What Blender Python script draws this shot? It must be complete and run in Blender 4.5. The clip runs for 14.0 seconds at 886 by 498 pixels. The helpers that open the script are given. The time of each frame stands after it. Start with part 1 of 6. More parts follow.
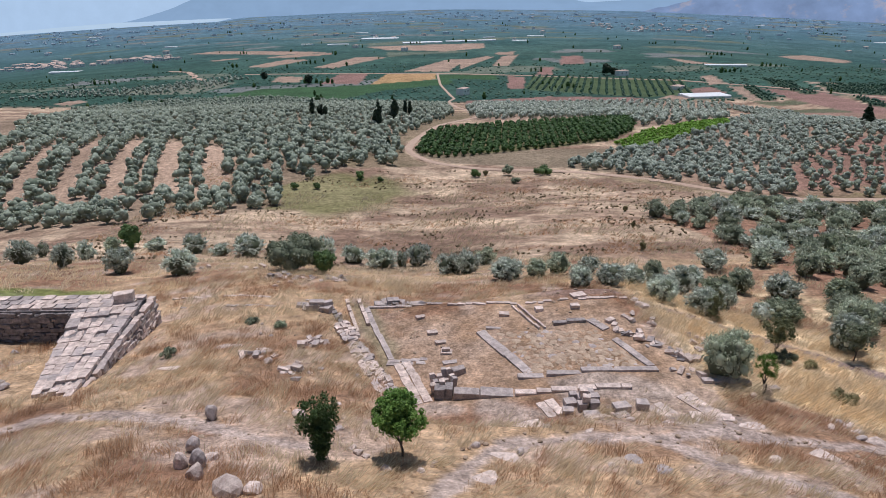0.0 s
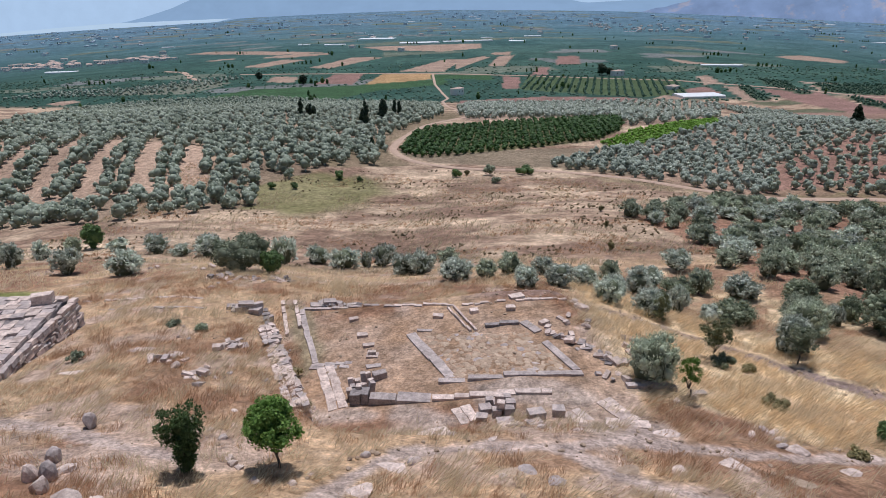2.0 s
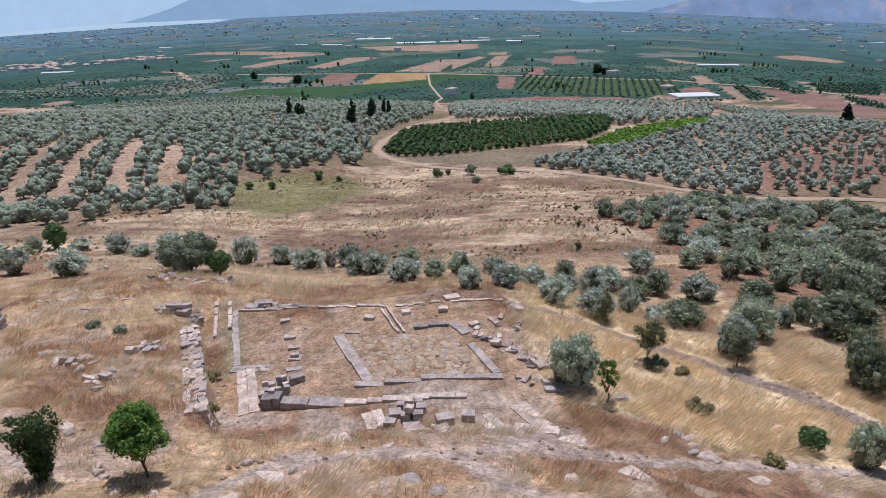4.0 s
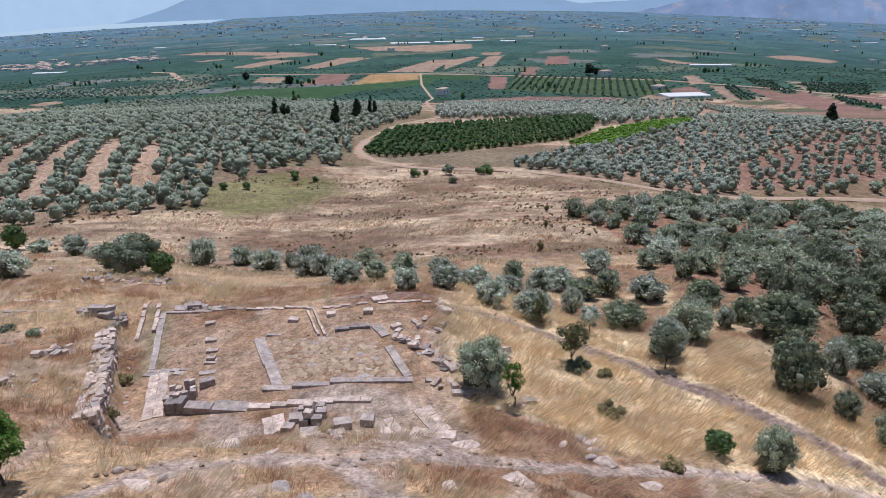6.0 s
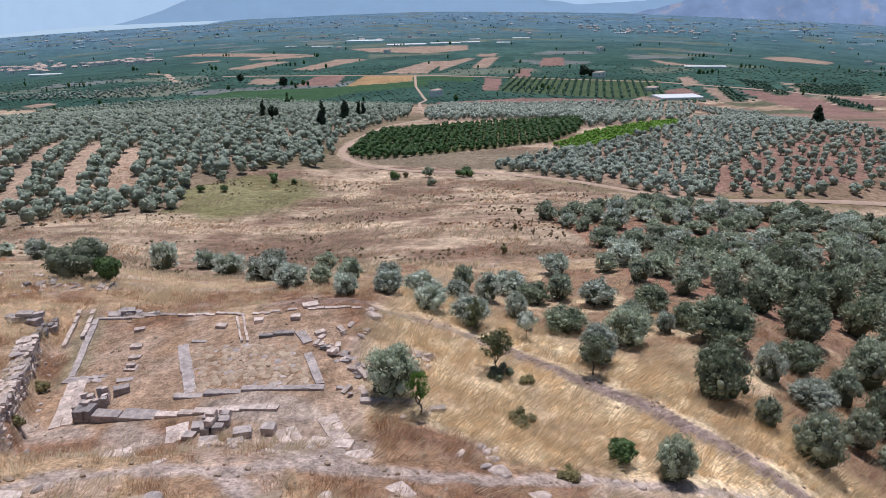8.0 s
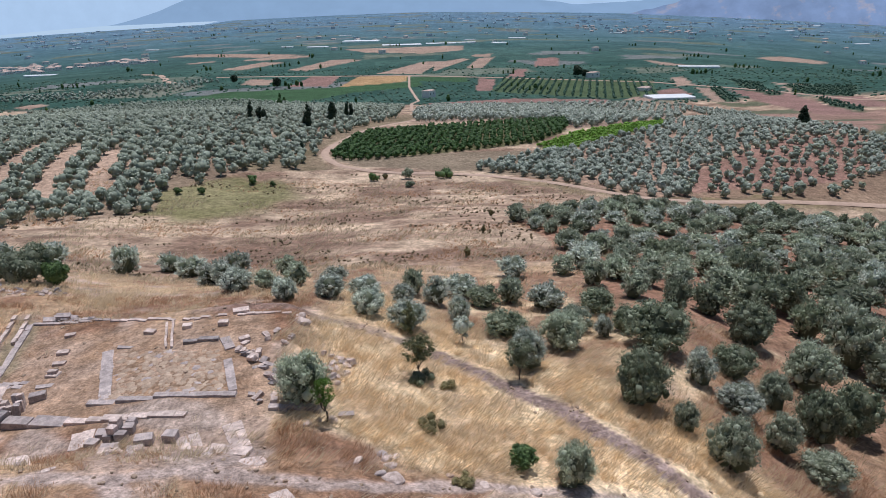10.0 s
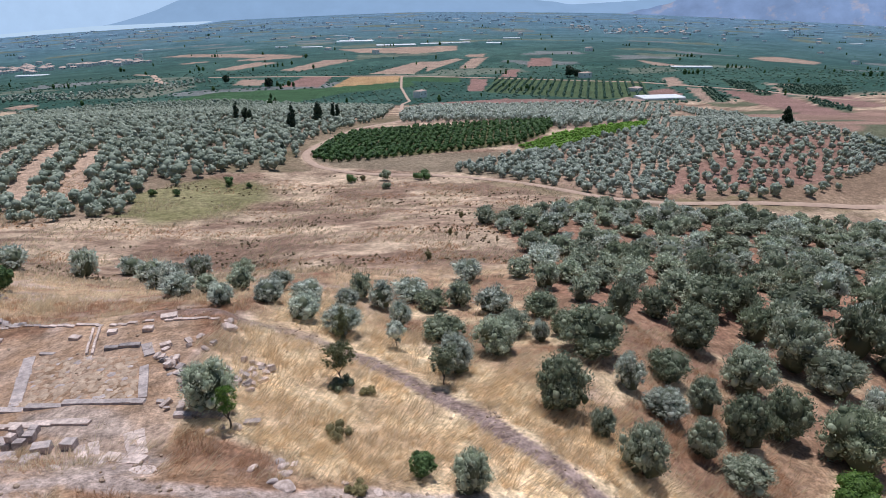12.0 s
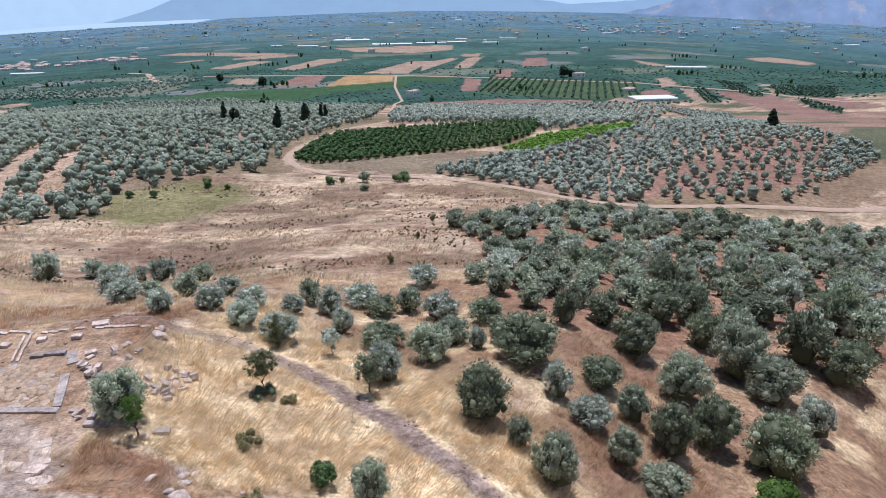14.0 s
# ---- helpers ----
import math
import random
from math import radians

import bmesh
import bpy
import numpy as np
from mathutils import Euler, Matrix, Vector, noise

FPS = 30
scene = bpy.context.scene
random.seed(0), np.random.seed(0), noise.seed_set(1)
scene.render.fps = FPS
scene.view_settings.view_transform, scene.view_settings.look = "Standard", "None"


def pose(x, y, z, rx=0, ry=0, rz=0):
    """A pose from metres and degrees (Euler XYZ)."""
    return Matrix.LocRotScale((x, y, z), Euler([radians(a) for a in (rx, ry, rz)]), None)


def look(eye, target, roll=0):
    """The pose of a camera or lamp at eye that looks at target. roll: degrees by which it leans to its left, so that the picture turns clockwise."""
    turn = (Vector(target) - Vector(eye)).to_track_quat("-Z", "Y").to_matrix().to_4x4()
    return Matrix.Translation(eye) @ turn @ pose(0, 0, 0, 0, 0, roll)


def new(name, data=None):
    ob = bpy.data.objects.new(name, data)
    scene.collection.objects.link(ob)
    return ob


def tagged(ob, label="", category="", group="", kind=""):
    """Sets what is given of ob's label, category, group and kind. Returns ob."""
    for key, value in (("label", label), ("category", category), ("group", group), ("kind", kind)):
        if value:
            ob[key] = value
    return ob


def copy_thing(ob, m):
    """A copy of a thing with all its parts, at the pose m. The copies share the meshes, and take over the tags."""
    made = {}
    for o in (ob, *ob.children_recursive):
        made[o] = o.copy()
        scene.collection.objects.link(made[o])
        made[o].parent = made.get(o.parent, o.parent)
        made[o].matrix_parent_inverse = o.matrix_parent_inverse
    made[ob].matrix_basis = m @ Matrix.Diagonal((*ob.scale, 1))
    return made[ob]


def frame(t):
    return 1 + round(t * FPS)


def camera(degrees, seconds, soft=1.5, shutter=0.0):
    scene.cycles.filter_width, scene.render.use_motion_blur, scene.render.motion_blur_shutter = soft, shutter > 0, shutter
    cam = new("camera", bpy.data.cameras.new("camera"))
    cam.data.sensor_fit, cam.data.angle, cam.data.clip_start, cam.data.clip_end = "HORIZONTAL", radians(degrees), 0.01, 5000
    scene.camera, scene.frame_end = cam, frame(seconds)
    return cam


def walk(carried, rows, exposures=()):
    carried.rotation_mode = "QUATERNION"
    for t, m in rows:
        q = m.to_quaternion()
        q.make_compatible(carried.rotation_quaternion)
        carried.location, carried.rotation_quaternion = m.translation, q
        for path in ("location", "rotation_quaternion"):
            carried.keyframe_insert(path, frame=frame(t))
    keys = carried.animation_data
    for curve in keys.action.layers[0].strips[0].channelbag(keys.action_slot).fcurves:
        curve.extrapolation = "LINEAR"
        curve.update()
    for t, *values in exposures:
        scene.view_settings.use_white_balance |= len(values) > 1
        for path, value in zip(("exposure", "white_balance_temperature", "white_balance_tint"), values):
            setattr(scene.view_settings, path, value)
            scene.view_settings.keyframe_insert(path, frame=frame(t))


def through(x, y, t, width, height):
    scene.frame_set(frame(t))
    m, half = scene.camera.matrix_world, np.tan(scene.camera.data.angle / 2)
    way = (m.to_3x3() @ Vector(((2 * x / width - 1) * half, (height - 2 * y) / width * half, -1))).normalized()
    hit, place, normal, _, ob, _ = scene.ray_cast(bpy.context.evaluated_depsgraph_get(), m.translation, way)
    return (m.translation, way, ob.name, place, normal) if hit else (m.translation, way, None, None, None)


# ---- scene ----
cam = camera(70.0, 14.0, soft=0.65)
# seconds, place, turn to the left, look up, lean to the right
ROWS = [
    (0.0, 0.008, 0.001, 24.355, 0.002, -20.785, 0.947),
    (0.5, 1.411, 0.405, 24.184, -0.007, -20.800, 0.978),
    (1.0, 2.869, 0.790, 23.992, -0.051, -20.814, 0.981),
    (1.5, 4.198, 1.129, 23.821, -0.037, -20.807, 0.961),
    (2.0, 5.642, 1.471, 23.652, -0.049, -20.747, 0.948),
    (2.5, 6.972, 1.767, 23.469, -0.036, -20.755, 0.980),
    (3.0, 8.409, 2.053, 23.306, -0.041, -20.752, 0.988),
    (5.5, 15.458, 3.162, 22.830, -0.302, -20.677, 0.961),
    (6.0, 16.959, 3.253, 22.766, -0.393, -20.701, 0.991),
    (6.5, 18.342, 3.318, 22.774, -0.453, -20.710, 1.002),
    (7.0, 19.789, 3.380, 22.846, -0.484, -20.651, 1.003),
    (7.5, 21.171, 3.408, 22.864, -0.485, -20.653, 1.002),
    (8.0, 22.636, 3.441, 22.985, -0.504, -20.600, 0.987),
    (10.5, 29.760, 3.282, 23.420, -0.727, -20.588, 1.098),
    (11.0, 31.185, 3.261, 23.491, -0.826, -20.562, 1.097),
    (11.5, 32.576, 3.304, 23.576, -0.868, -20.573, 1.086),
    (12.0, 34.093, 3.295, 23.707, -0.953, -20.606, 1.033),
    (12.5, 35.561, 3.206, 23.950, -1.002, -20.613, 0.969),
    (13.0, 37.136, 3.101, 24.228, -1.046, -20.624, 0.909),
    (13.5, 38.537, 3.002, 24.430, -1.103, -20.653, 0.865),
    (14.0, 39.888, 2.927, 24.616, -1.143, -20.700, 0.802),
]
walk(cam, [(t, pose(x, y, z, 0, 0, yaw) @ pose(0, 0, 0, 90 + pitch) @ pose(0, 0, 0, 0, 0, -lean)) for t, x, y, z, yaw, pitch, lean in ROWS], [(0, -0.30, 6480, 10), (3, -0.30, 6400, 10), (8, -0.27, 6360, 10), (10.5, -0.28, 6330, 10), (12.5, -0.18, 6280, 10), (13, -0.16, 6250, 10), (13.5, -0.10, 6220, 10), (14, -0.04, 6180, 10)])

# ---- light ----
world = bpy.data.worlds.new("sky")
scene.world = world
world.use_nodes = True
SUN = Vector((0.02, 0.25, 0.968)).normalized()
sky = world.node_tree.nodes.new("ShaderNodeTexSky")
sky.sky_type, sky.sun_disc = "NISHITA", False
sky.sun_elevation, sky.sun_rotation = math.asin(SUN.z), math.atan2(SUN.x, SUN.y)
sky.dust_density, sky.ozone_density, sky.altitude = 0.6, 2.0, 150
back = world.node_tree.nodes["Background"]
back.inputs[1].default_value = 0.085
world.node_tree.links.new(sky.outputs[0], back.inputs[0])
lamp = new("sun", bpy.data.lights.new("sun", "SUN"))
lamp.data.energy, lamp.data.angle, lamp.data.color = 4.15, radians(0.6), (1.0, 0.955, 0.965)
lamp.matrix_world = look((0, 0, 0), -SUN)

# ---- the lie of the land ----
LEVELS = [(-25, 32), (5, 26), (28, 17), (46, 17), (66, 20), (95, 30), (140, 46), (205, 70), (300, 105), (450, 165)]
HILLS = [
    (3.63, -1.97, -1.65, 2.49, 2.35, -13.98),
    (-5.88, 3.08, -1.84, -3.62, 4.65, -17.87),
    (-3.88, -3.39, -4.56, -5.45, -9.26, -9.8),
    (-5.24, -5.84, -5.67, -6.04, -11.03, -24.25),
    (-8.05, -5.31, -4.6, -8.73, -11.9, -16.54),
    (-12.79, -8.68, -12.05, -9.87, -13.84, -16.37),
    (-18.19, -10.98, -11.6, -8.65, -13.09, -22.5),
    (-7.82, -1.78, -8.44, -9.96, -9.6, -15.82),
    (-1.34, -1.31, -4.99, -2.61, -1.79, -3.38),
    (-0.91, 0.46, 3.42, -0.23, -6.88, -7.59),
]


def ease(v):
    v = np.clip(v, 0, 1)
    return v * v * (3 - 2 * v)


def ground(x, y):
    """Height of the land: a slope down to a wide plain, with swells laid over it and one levelled terrace."""
    x, y = np.asarray(x, float), np.asarray(y, float)
    across = np.clip(np.abs(x) / np.maximum(y, 300), 0, 0.75)
    bed = -60 * ease((y - 3790) / 250) * ease((-x - 1230) / 250)  # sea bed
    z = bed + 14 - 76 * ease((y + 60) / 760) + ease((y - 700) / 900) * (14 - 128 * across ** 2) + 75 * np.clip((y - 2200) / 2300, 0, 1) * (1 - np.clip(np.where(x > 0, 1.0, -0.9) * x / np.maximum(y, 300), 0, 1.2))
    for (cy, r), row in zip(LEVELS, HILLS):
        reach = max(cy, 10)
        for i, a in enumerate(row):
            cx = (-0.8 * reach - 25) * (1 - i / 5) + (0.85 * reach + 55) * i / 5
            z = z + a * np.exp(-((x - cx) ** 2 + (y - cy) ** 2) / (r * r))
    p, q = x - 4.2 + 0.23 * (y - 44.5), y - 43.2
    off = np.sqrt(np.maximum(np.abs(p) - 12.5, 0) ** 2 + np.maximum(np.abs(q) - 9, 0) ** 2)
    wall = x + 7.5 + 0.427 * (y - 44.6)  # metres east of the rubble wall that holds the bank
    level = ease(1 - off / 4) * ease((wall + 0.1) / 1.0)
    return z * (1 - level) + level * np.clip(0.12 * (x - 9), -1.8, 0.2)


def gz(x, y):
    return float(ground(x, y))


def rim(y):
    """Where the straw slope begins, east of the terrace."""
    return 16 + 8 * ease((37 - y) / 4)


def lattice(x, y, cell, seed):
    """Smooth value noise from 0 to 1 over the plan."""
    table = np.random.RandomState(seed).rand(128, 128)
    u, v = np.asarray(x) / cell, np.asarray(y) / cell
    i, j = np.floor(u).astype(int), np.floor(v).astype(int)
    a, b = ease(u - i), ease(v - j)
    i, j, k, l = i % 128, j % 128, (i + 1) % 128, (j + 1) % 128
    return (table[i, j] * (1 - a) + table[k, j] * a) * (1 - b) + (table[i, l] * (1 - a) + table[k, l] * a) * b


def away(x, y, line):
    """Distance in plan from a line of points."""
    best = np.full(np.shape(x), 1e9)
    for (ax, ay), (bx, by) in zip(line, line[1:]):
        s = np.clip(((x - ax) * (bx - ax) + (y - ay) * (by - ay)) / ((bx - ax) ** 2 + (by - ay) ** 2), 0, 1)
        best = np.minimum(best, np.hypot(x - ax - s * (bx - ax), y - ay - s * (by - ay)))
    return best


def inside(x, y, ring):
    x, y = np.asarray(x, float), np.asarray(y, float)
    odd = np.zeros(x.shape, bool)
    for (ax, ay), (bx, by) in zip(ring, ring[1:] + ring[:1]):
        odd ^= ((ay > y) != (by > y)) & (x < (bx - ax) * (y - ay) / (by - ay + 1e-9) + ax)
    return odd

# ---- materials ----
def material(name, base, rough=0.9, metal=0.0):
    m = bpy.data.materials.new(name)
    m.use_nodes = True
    p = m.node_tree.nodes["Principled BSDF"]
    p.inputs["Base Color"].default_value = (*base, 1)
    p.inputs["Roughness"].default_value, p.inputs["Metallic"].default_value = rough, metal
    p.inputs["Specular IOR Level"].default_value = 0.25
    return m, m.node_tree.nodes, m.node_tree.links, p


def noise_node(nodes, links, where, scale, detail=4, rough=0.6):
    n = nodes.new("ShaderNodeTexNoise")
    n.inputs["Scale"].default_value, n.inputs["Detail"].default_value, n.inputs["Roughness"].default_value = scale, detail, rough
    links.new(where, n.inputs["Vector"])
    return n.outputs["Fac"]


def spread(nodes, links, value, low, high, lo_at=0.3, hi_at=0.7):
    n = nodes.new("ShaderNodeMapRange")
    n.inputs["From Min"].default_value, n.inputs["From Max"].default_value = lo_at, hi_at
    n.inputs["To Min"].default_value, n.inputs["To Max"].default_value = low, high
    links.new(value, n.inputs["Value"])
    return n.outputs["Result"]


def sum_of(nodes, links, a, b, op="MULTIPLY"):
    n = nodes.new("ShaderNodeMath")
    n.operation = op
    links.new(a, n.inputs[0])
    links.new(b, n.inputs[1])
    return n.outputs[0]


def tinted(nodes, links, colour, value):
    """colour times a grey value."""
    n = nodes.new("ShaderNodeVectorMath")
    n.operation = "SCALE"
    links.new(colour, n.inputs[0])
    links.new(value, n.inputs["Scale"])
    return n.outputs[0]


def blend(nodes, links, value, a, b):
    n = nodes.new("ShaderNodeMix")
    n.data_type = "RGBA"
    links.new(value, n.inputs["Factor"])
    for socket, c in ((n.inputs["A"], a), (n.inputs["B"], b)):
        if isinstance(c, tuple):
            socket.default_value = (*c, 1)
        else:
            links.new(c, socket)
    return n.outputs["Result"]


def bumped(nodes, links, p, height, strength, distance):
    n = nodes.new("ShaderNodeBump")
    n.inputs["Strength"].default_value, n.inputs["Distance"].default_value = strength, distance
    links.new(height, n.inputs["Height"])
    links.new(n.outputs[0], p.inputs["Normal"])


def earth_material():
    m, nodes, links, p = material("dry_earth", (0.3, 0.2, 0.12), 1.0)
    p.inputs["Specular IOR Level"].default_value = 0.05
    tone = nodes.new("ShaderNodeAttribute")
    tone.attribute_name = "tone"
    where = nodes.new("ShaderNodeNewGeometry").outputs["Position"]
    fine = noise_node(nodes, links, where, 5.0, 6, 0.75)
    mid = noise_node(nodes, links, where, 0.7, 5, 0.65)
    wide = noise_node(nodes, links, where, 0.05, 4, 0.6)
    spots = noise_node(nodes, links, where, 1.9, 4, 0.7)
    v = sum_of(nodes, links, spread(nodes, links, fine, 0.55, 1.38, 0.34, 0.66), spread(nodes, links, mid, 0.66, 1.3, 0.34, 0.66))
    v = sum_of(nodes, links, v, spread(nodes, links, spots, 0.78, 1.2, 0.38, 0.62))
    v = sum_of(nodes, links, v, spread(nodes, links, wide, 0.85, 1.12))
    colour = tinted(nodes, links, tone.outputs["Color"], v)
    patch = spread(nodes, links, noise_node(nodes, links, where, 1.6, 5, 0.7), 0, 0.5, 0.48, 0.66)
    greyer = nodes.new("ShaderNodeHueSaturation")
    greyer.inputs["Saturation"].default_value, greyer.inputs["Value"].default_value = 0.8, 1.05
    links.new(colour, greyer.inputs["Color"])
    links.new(blend(nodes, links, patch, colour, greyer.outputs["Color"]), p.inputs["Base Color"])
    bumped(nodes, links, p, fine, 0.6, 0.12)
    return m


def stone_material(name, light, dark, lichen=0.35):
    m, nodes, links, p = material(name, light, 0.92)
    where = nodes.new("ShaderNodeNewGeometry").outputs["Position"]
    info = nodes.new("ShaderNodeObjectInfo").outputs["Random"]
    fine, mid = noise_node(nodes, links, where, 14.0, 6, 0.75), noise_node(nodes, links, where, 2.2, 5, 0.7)
    colour = blend(nodes, links, spread(nodes, links, mid, 0, 1, 0.38, 0.62), dark, light)
    v = sum_of(nodes, links, spread(nodes, links, fine, 0.7, 1.25), spread(nodes, links, info, 0.8, 1.12, 0, 1))
    links.new(tinted(nodes, links, colour, v), p.inputs["Base Color"])
    bumped(nodes, links, p, fine, 0.7, 0.03)
    return m


def leaf_material(name, dark, light, through=0.25, odd=0.25):
    m, nodes, links, p = material(name, light, 0.55)
    isle = nodes.new("ShaderNodeNewGeometry").outputs["Random Per Island"]
    info = nodes.new("ShaderNodeObjectInfo").outputs["Random"]
    colour = blend(nodes, links, isle, dark, light)
    colour = tinted(nodes, links, colour, spread(nodes, links, info, 1 - odd, 1 + odd, 0, 1))
    links.new(colour, p.inputs["Base Color"])
    thin = nodes.new("ShaderNodeBsdfTranslucent")
    links.new(colour, thin.inputs["Color"])
    mix = nodes.new("ShaderNodeMixShader")
    mix.inputs[0].default_value = through
    links.new(p.outputs[0], mix.inputs[1])
    links.new(thin.outputs[0], mix.inputs[2])
    links.new(mix.outputs[0], nodes["Material Output"].inputs[0])
    return m


def plain_material(name, base, rough=0.8, scale=2.0, swing=0.2):
    m, nodes, links, p = material(name, base, rough)
    where = nodes.new("ShaderNodeNewGeometry").outputs["Position"]
    a, b = noise_node(nodes, links, where, scale, 5), noise_node(nodes, links, where, scale * 9, 4)
    v = sum_of(nodes, links, spread(nodes, links, a, 1 - swing, 1 + swing), spread(nodes, links, b, 1 - swing, 1 + swing))
    rgb = nodes.new("ShaderNodeRGB")
    rgb.outputs[0].default_value = (*base, 1)
    links.new(tinted(nodes, links, rgb.outputs[0], v), p.inputs["Base Color"])
    bumped(nodes, links, p, b, 0.4, 0.05)
    return m


EARTH = earth_material()
STONE = stone_material("grey_limestone", (0.77, 0.64, 0.575), (0.44, 0.345, 0.305))
SLAB = stone_material("worn_paving_stone", (0.56, 0.475, 0.445), (0.33, 0.285, 0.275))
DARK_STONE = stone_material("weathered_and_shaded_stone", (0.36, 0.32, 0.31), (0.17, 0.15, 0.15))
OLIVE = leaf_material("olive_leaves", (0.20, 0.24, 0.158), (0.62, 0.67, 0.52), 0.32)
OLIVE_DARK = leaf_material("dark_olive_leaves", (0.11, 0.143, 0.082), (0.41, 0.455, 0.32), 0.3)
OLIVE_FAR = leaf_material("grove_leaves", (0.20, 0.24, 0.18), (0.74, 0.80, 0.70), 0.28)
OLIVE_SILVER = leaf_material("silver_olive_leaves", (0.24, 0.28, 0.21), (0.80, 0.85, 0.75), 0.36)
# leaf colour darkened to paint the shade within olive crowns
HEART = leaf_material("shade_dark_leaves", (0.07, 0.085, 0.05), (0.14, 0.165, 0.10), 0.15)
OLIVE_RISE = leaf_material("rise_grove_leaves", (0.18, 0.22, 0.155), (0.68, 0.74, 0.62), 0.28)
# clump colours with the inner shade of the grove crowns painted in
RISE_HEART = leaf_material("rise_shade_leaves", (0.15, 0.185, 0.13), (0.33, 0.38, 0.30), 0.15)
GROVE_HEART = leaf_material("grove_shade_leaves", (0.18, 0.22, 0.165), (0.40, 0.455, 0.38), 0.15)
SAGE = leaf_material("sage_leaves", (0.10, 0.115, 0.055), (0.27, 0.285, 0.15), 0.3)
FIG = leaf_material("bright_green_leaves", (0.065, 0.14, 0.025), (0.21, 0.35, 0.085), 0.35)
DEEP = leaf_material("deep_green_leaves", (0.05, 0.095, 0.033), (0.15, 0.235, 0.085), 0.3)
CYPRESS = leaf_material("cypress_leaves", (0.016, 0.032, 0.018), (0.045, 0.075, 0.04))
VINE = leaf_material("orchard_leaves", (0.045, 0.105, 0.03), (0.11, 0.21, 0.06), 0.3)
LIME = leaf_material("young_orchard_leaves", (0.12, 0.24, 0.03), (0.24, 0.42, 0.07), 0.3)
CITRUS = leaf_material("citrus_leaves", (0.05, 0.115, 0.082), (0.10, 0.19, 0.13), 0.3)
STRAW = leaf_material("dry_straw", (0.68, 0.55, 0.37), (0.90, 0.775, 0.56), 0.6)
GOLD = leaf_material("golden_grass", (0.54, 0.41, 0.25), (0.84, 0.68, 0.455), 0.6)
RUSSET = leaf_material("dry_russet_weed", (0.46, 0.275, 0.165), (0.82, 0.54, 0.345), 0.55)
BRUSH = leaf_material("brown_brush", (0.16, 0.12, 0.07), (0.30, 0.235, 0.14), 0.2)
SCRUB = leaf_material("dull_scrub", (0.15, 0.135, 0.06), (0.33, 0.29, 0.145))
BARK = plain_material("grey_bark", (0.13, 0.10, 0.08), 0.95, 6.0, 0.3)
DIRT = plain_material("dirt_road", (0.46, 0.335, 0.26), 1.0, 0.5, 0.14)
PLASTER = plain_material("white_plaster", (0.84, 0.81, 0.77), 0.8, 0.6, 0.08)
# white plaster tinted bluish: haze put into the far buildings' colour
HAZY_PLASTER = plain_material("hazy_plaster", (0.62, 0.67, 0.72), 0.85, 0.6, 0.1)
TILES = plain_material("red_roof_tiles", (0.50, 0.38, 0.33), 0.85, 0.8, 0.2)
PLASTIC = plain_material("white_greenhouse_film", (0.8, 0.82, 0.83), 0.35, 0.3, 0.06)
GLASS_DARK = plain_material("dark_window", (0.04, 0.05, 0.06), 0.2, 1.0, 0.1)


# ---- building helpers ----
def mesh_of(name, verts, faces, mat, smooth=False):
    me = bpy.data.meshes.new(name)
    me.from_pydata([tuple(v) for v in verts], [], [tuple(f) for f in faces])
    me.materials.append(mat)
    if smooth:
        me.shade_smooth()
    return me


def quads_mesh(name, q, mat):
    """q: n x 4 x 3 corners of loose quads."""
    n = len(q)
    me = bpy.data.meshes.new(name)
    me.vertices.add(4 * n)
    me.vertices.foreach_set("co", np.ascontiguousarray(q, dtype=np.float32).ravel())
    me.loops.add(4 * n)
    me.loops.foreach_set("vertex_index", np.arange(4 * n, dtype=np.int32))
    me.polygons.add(n)
    me.polygons.foreach_set("loop_start", np.arange(0, 4 * n, 4, dtype=np.int32))
    me.update(calc_edges=True)
    me.validate()
    me.materials.append(mat)
    return me


def part(name, bm, mat, parent, label=""):
    """One mesh object under a thing or a part, from a bmesh or a mesh."""
    if isinstance(bm, bpy.types.Mesh):
        me = bm
    else:
        me = bpy.data.meshes.new(name)
        bm.to_mesh(me)
        bm.free()
        me.materials.append(mat)
    ob = new(name, me)
    ob.parent = parent
    return tagged(ob, label)


def leaf_quads(rng, lumps, count, size, lie=0.6, spray=False):
    """Leaf sprays on the skins of round lumps; lumps: n x 4, centre and radius."""
    weight = lumps[:, 3] ** 2
    pick = rng.choice(len(lumps), count, p=weight / weight.sum())
    d = rng.normal(size=(count, 3))
    d[:, 2] += 0.35
    d /= np.linalg.norm(d, axis=1)[:, None]
    c = lumps[pick, :3] + d * lumps[pick, 3:] * rng.uniform(0.82, 1.12, (count, 1))
    n = d * lie + rng.normal(size=(count, 3)) * (1 - lie) + [0, 0, 0.25]
    n /= np.linalg.norm(n, axis=1)[:, None]
    a = np.cross(n, rng.normal(size=(count, 3)))
    a /= np.linalg.norm(a, axis=1)[:, None]
    b = np.cross(n, a)
    s = size * rng.uniform(0.6, 1.3, (count, 1))
    if spray:  # slender shoots that point up and outward
        a = d * 0.7 + rng.normal(size=(count, 3)) * 0.45 + [0, 0, 0.35]
        a /= np.linalg.norm(a, axis=1)[:, None]
        b = np.cross(a, rng.normal(size=(count, 3)))
        b /= np.linalg.norm(b, axis=1)[:, None]
        return np.stack([c - a * s * 0.7, c - b * s * 0.36, c + a * s * 1.25, c + b * s * 0.36], 1)
    return np.stack([c - a * s, c - b * s * 0.55, c + a * s, c + b * s * 0.55], 1)


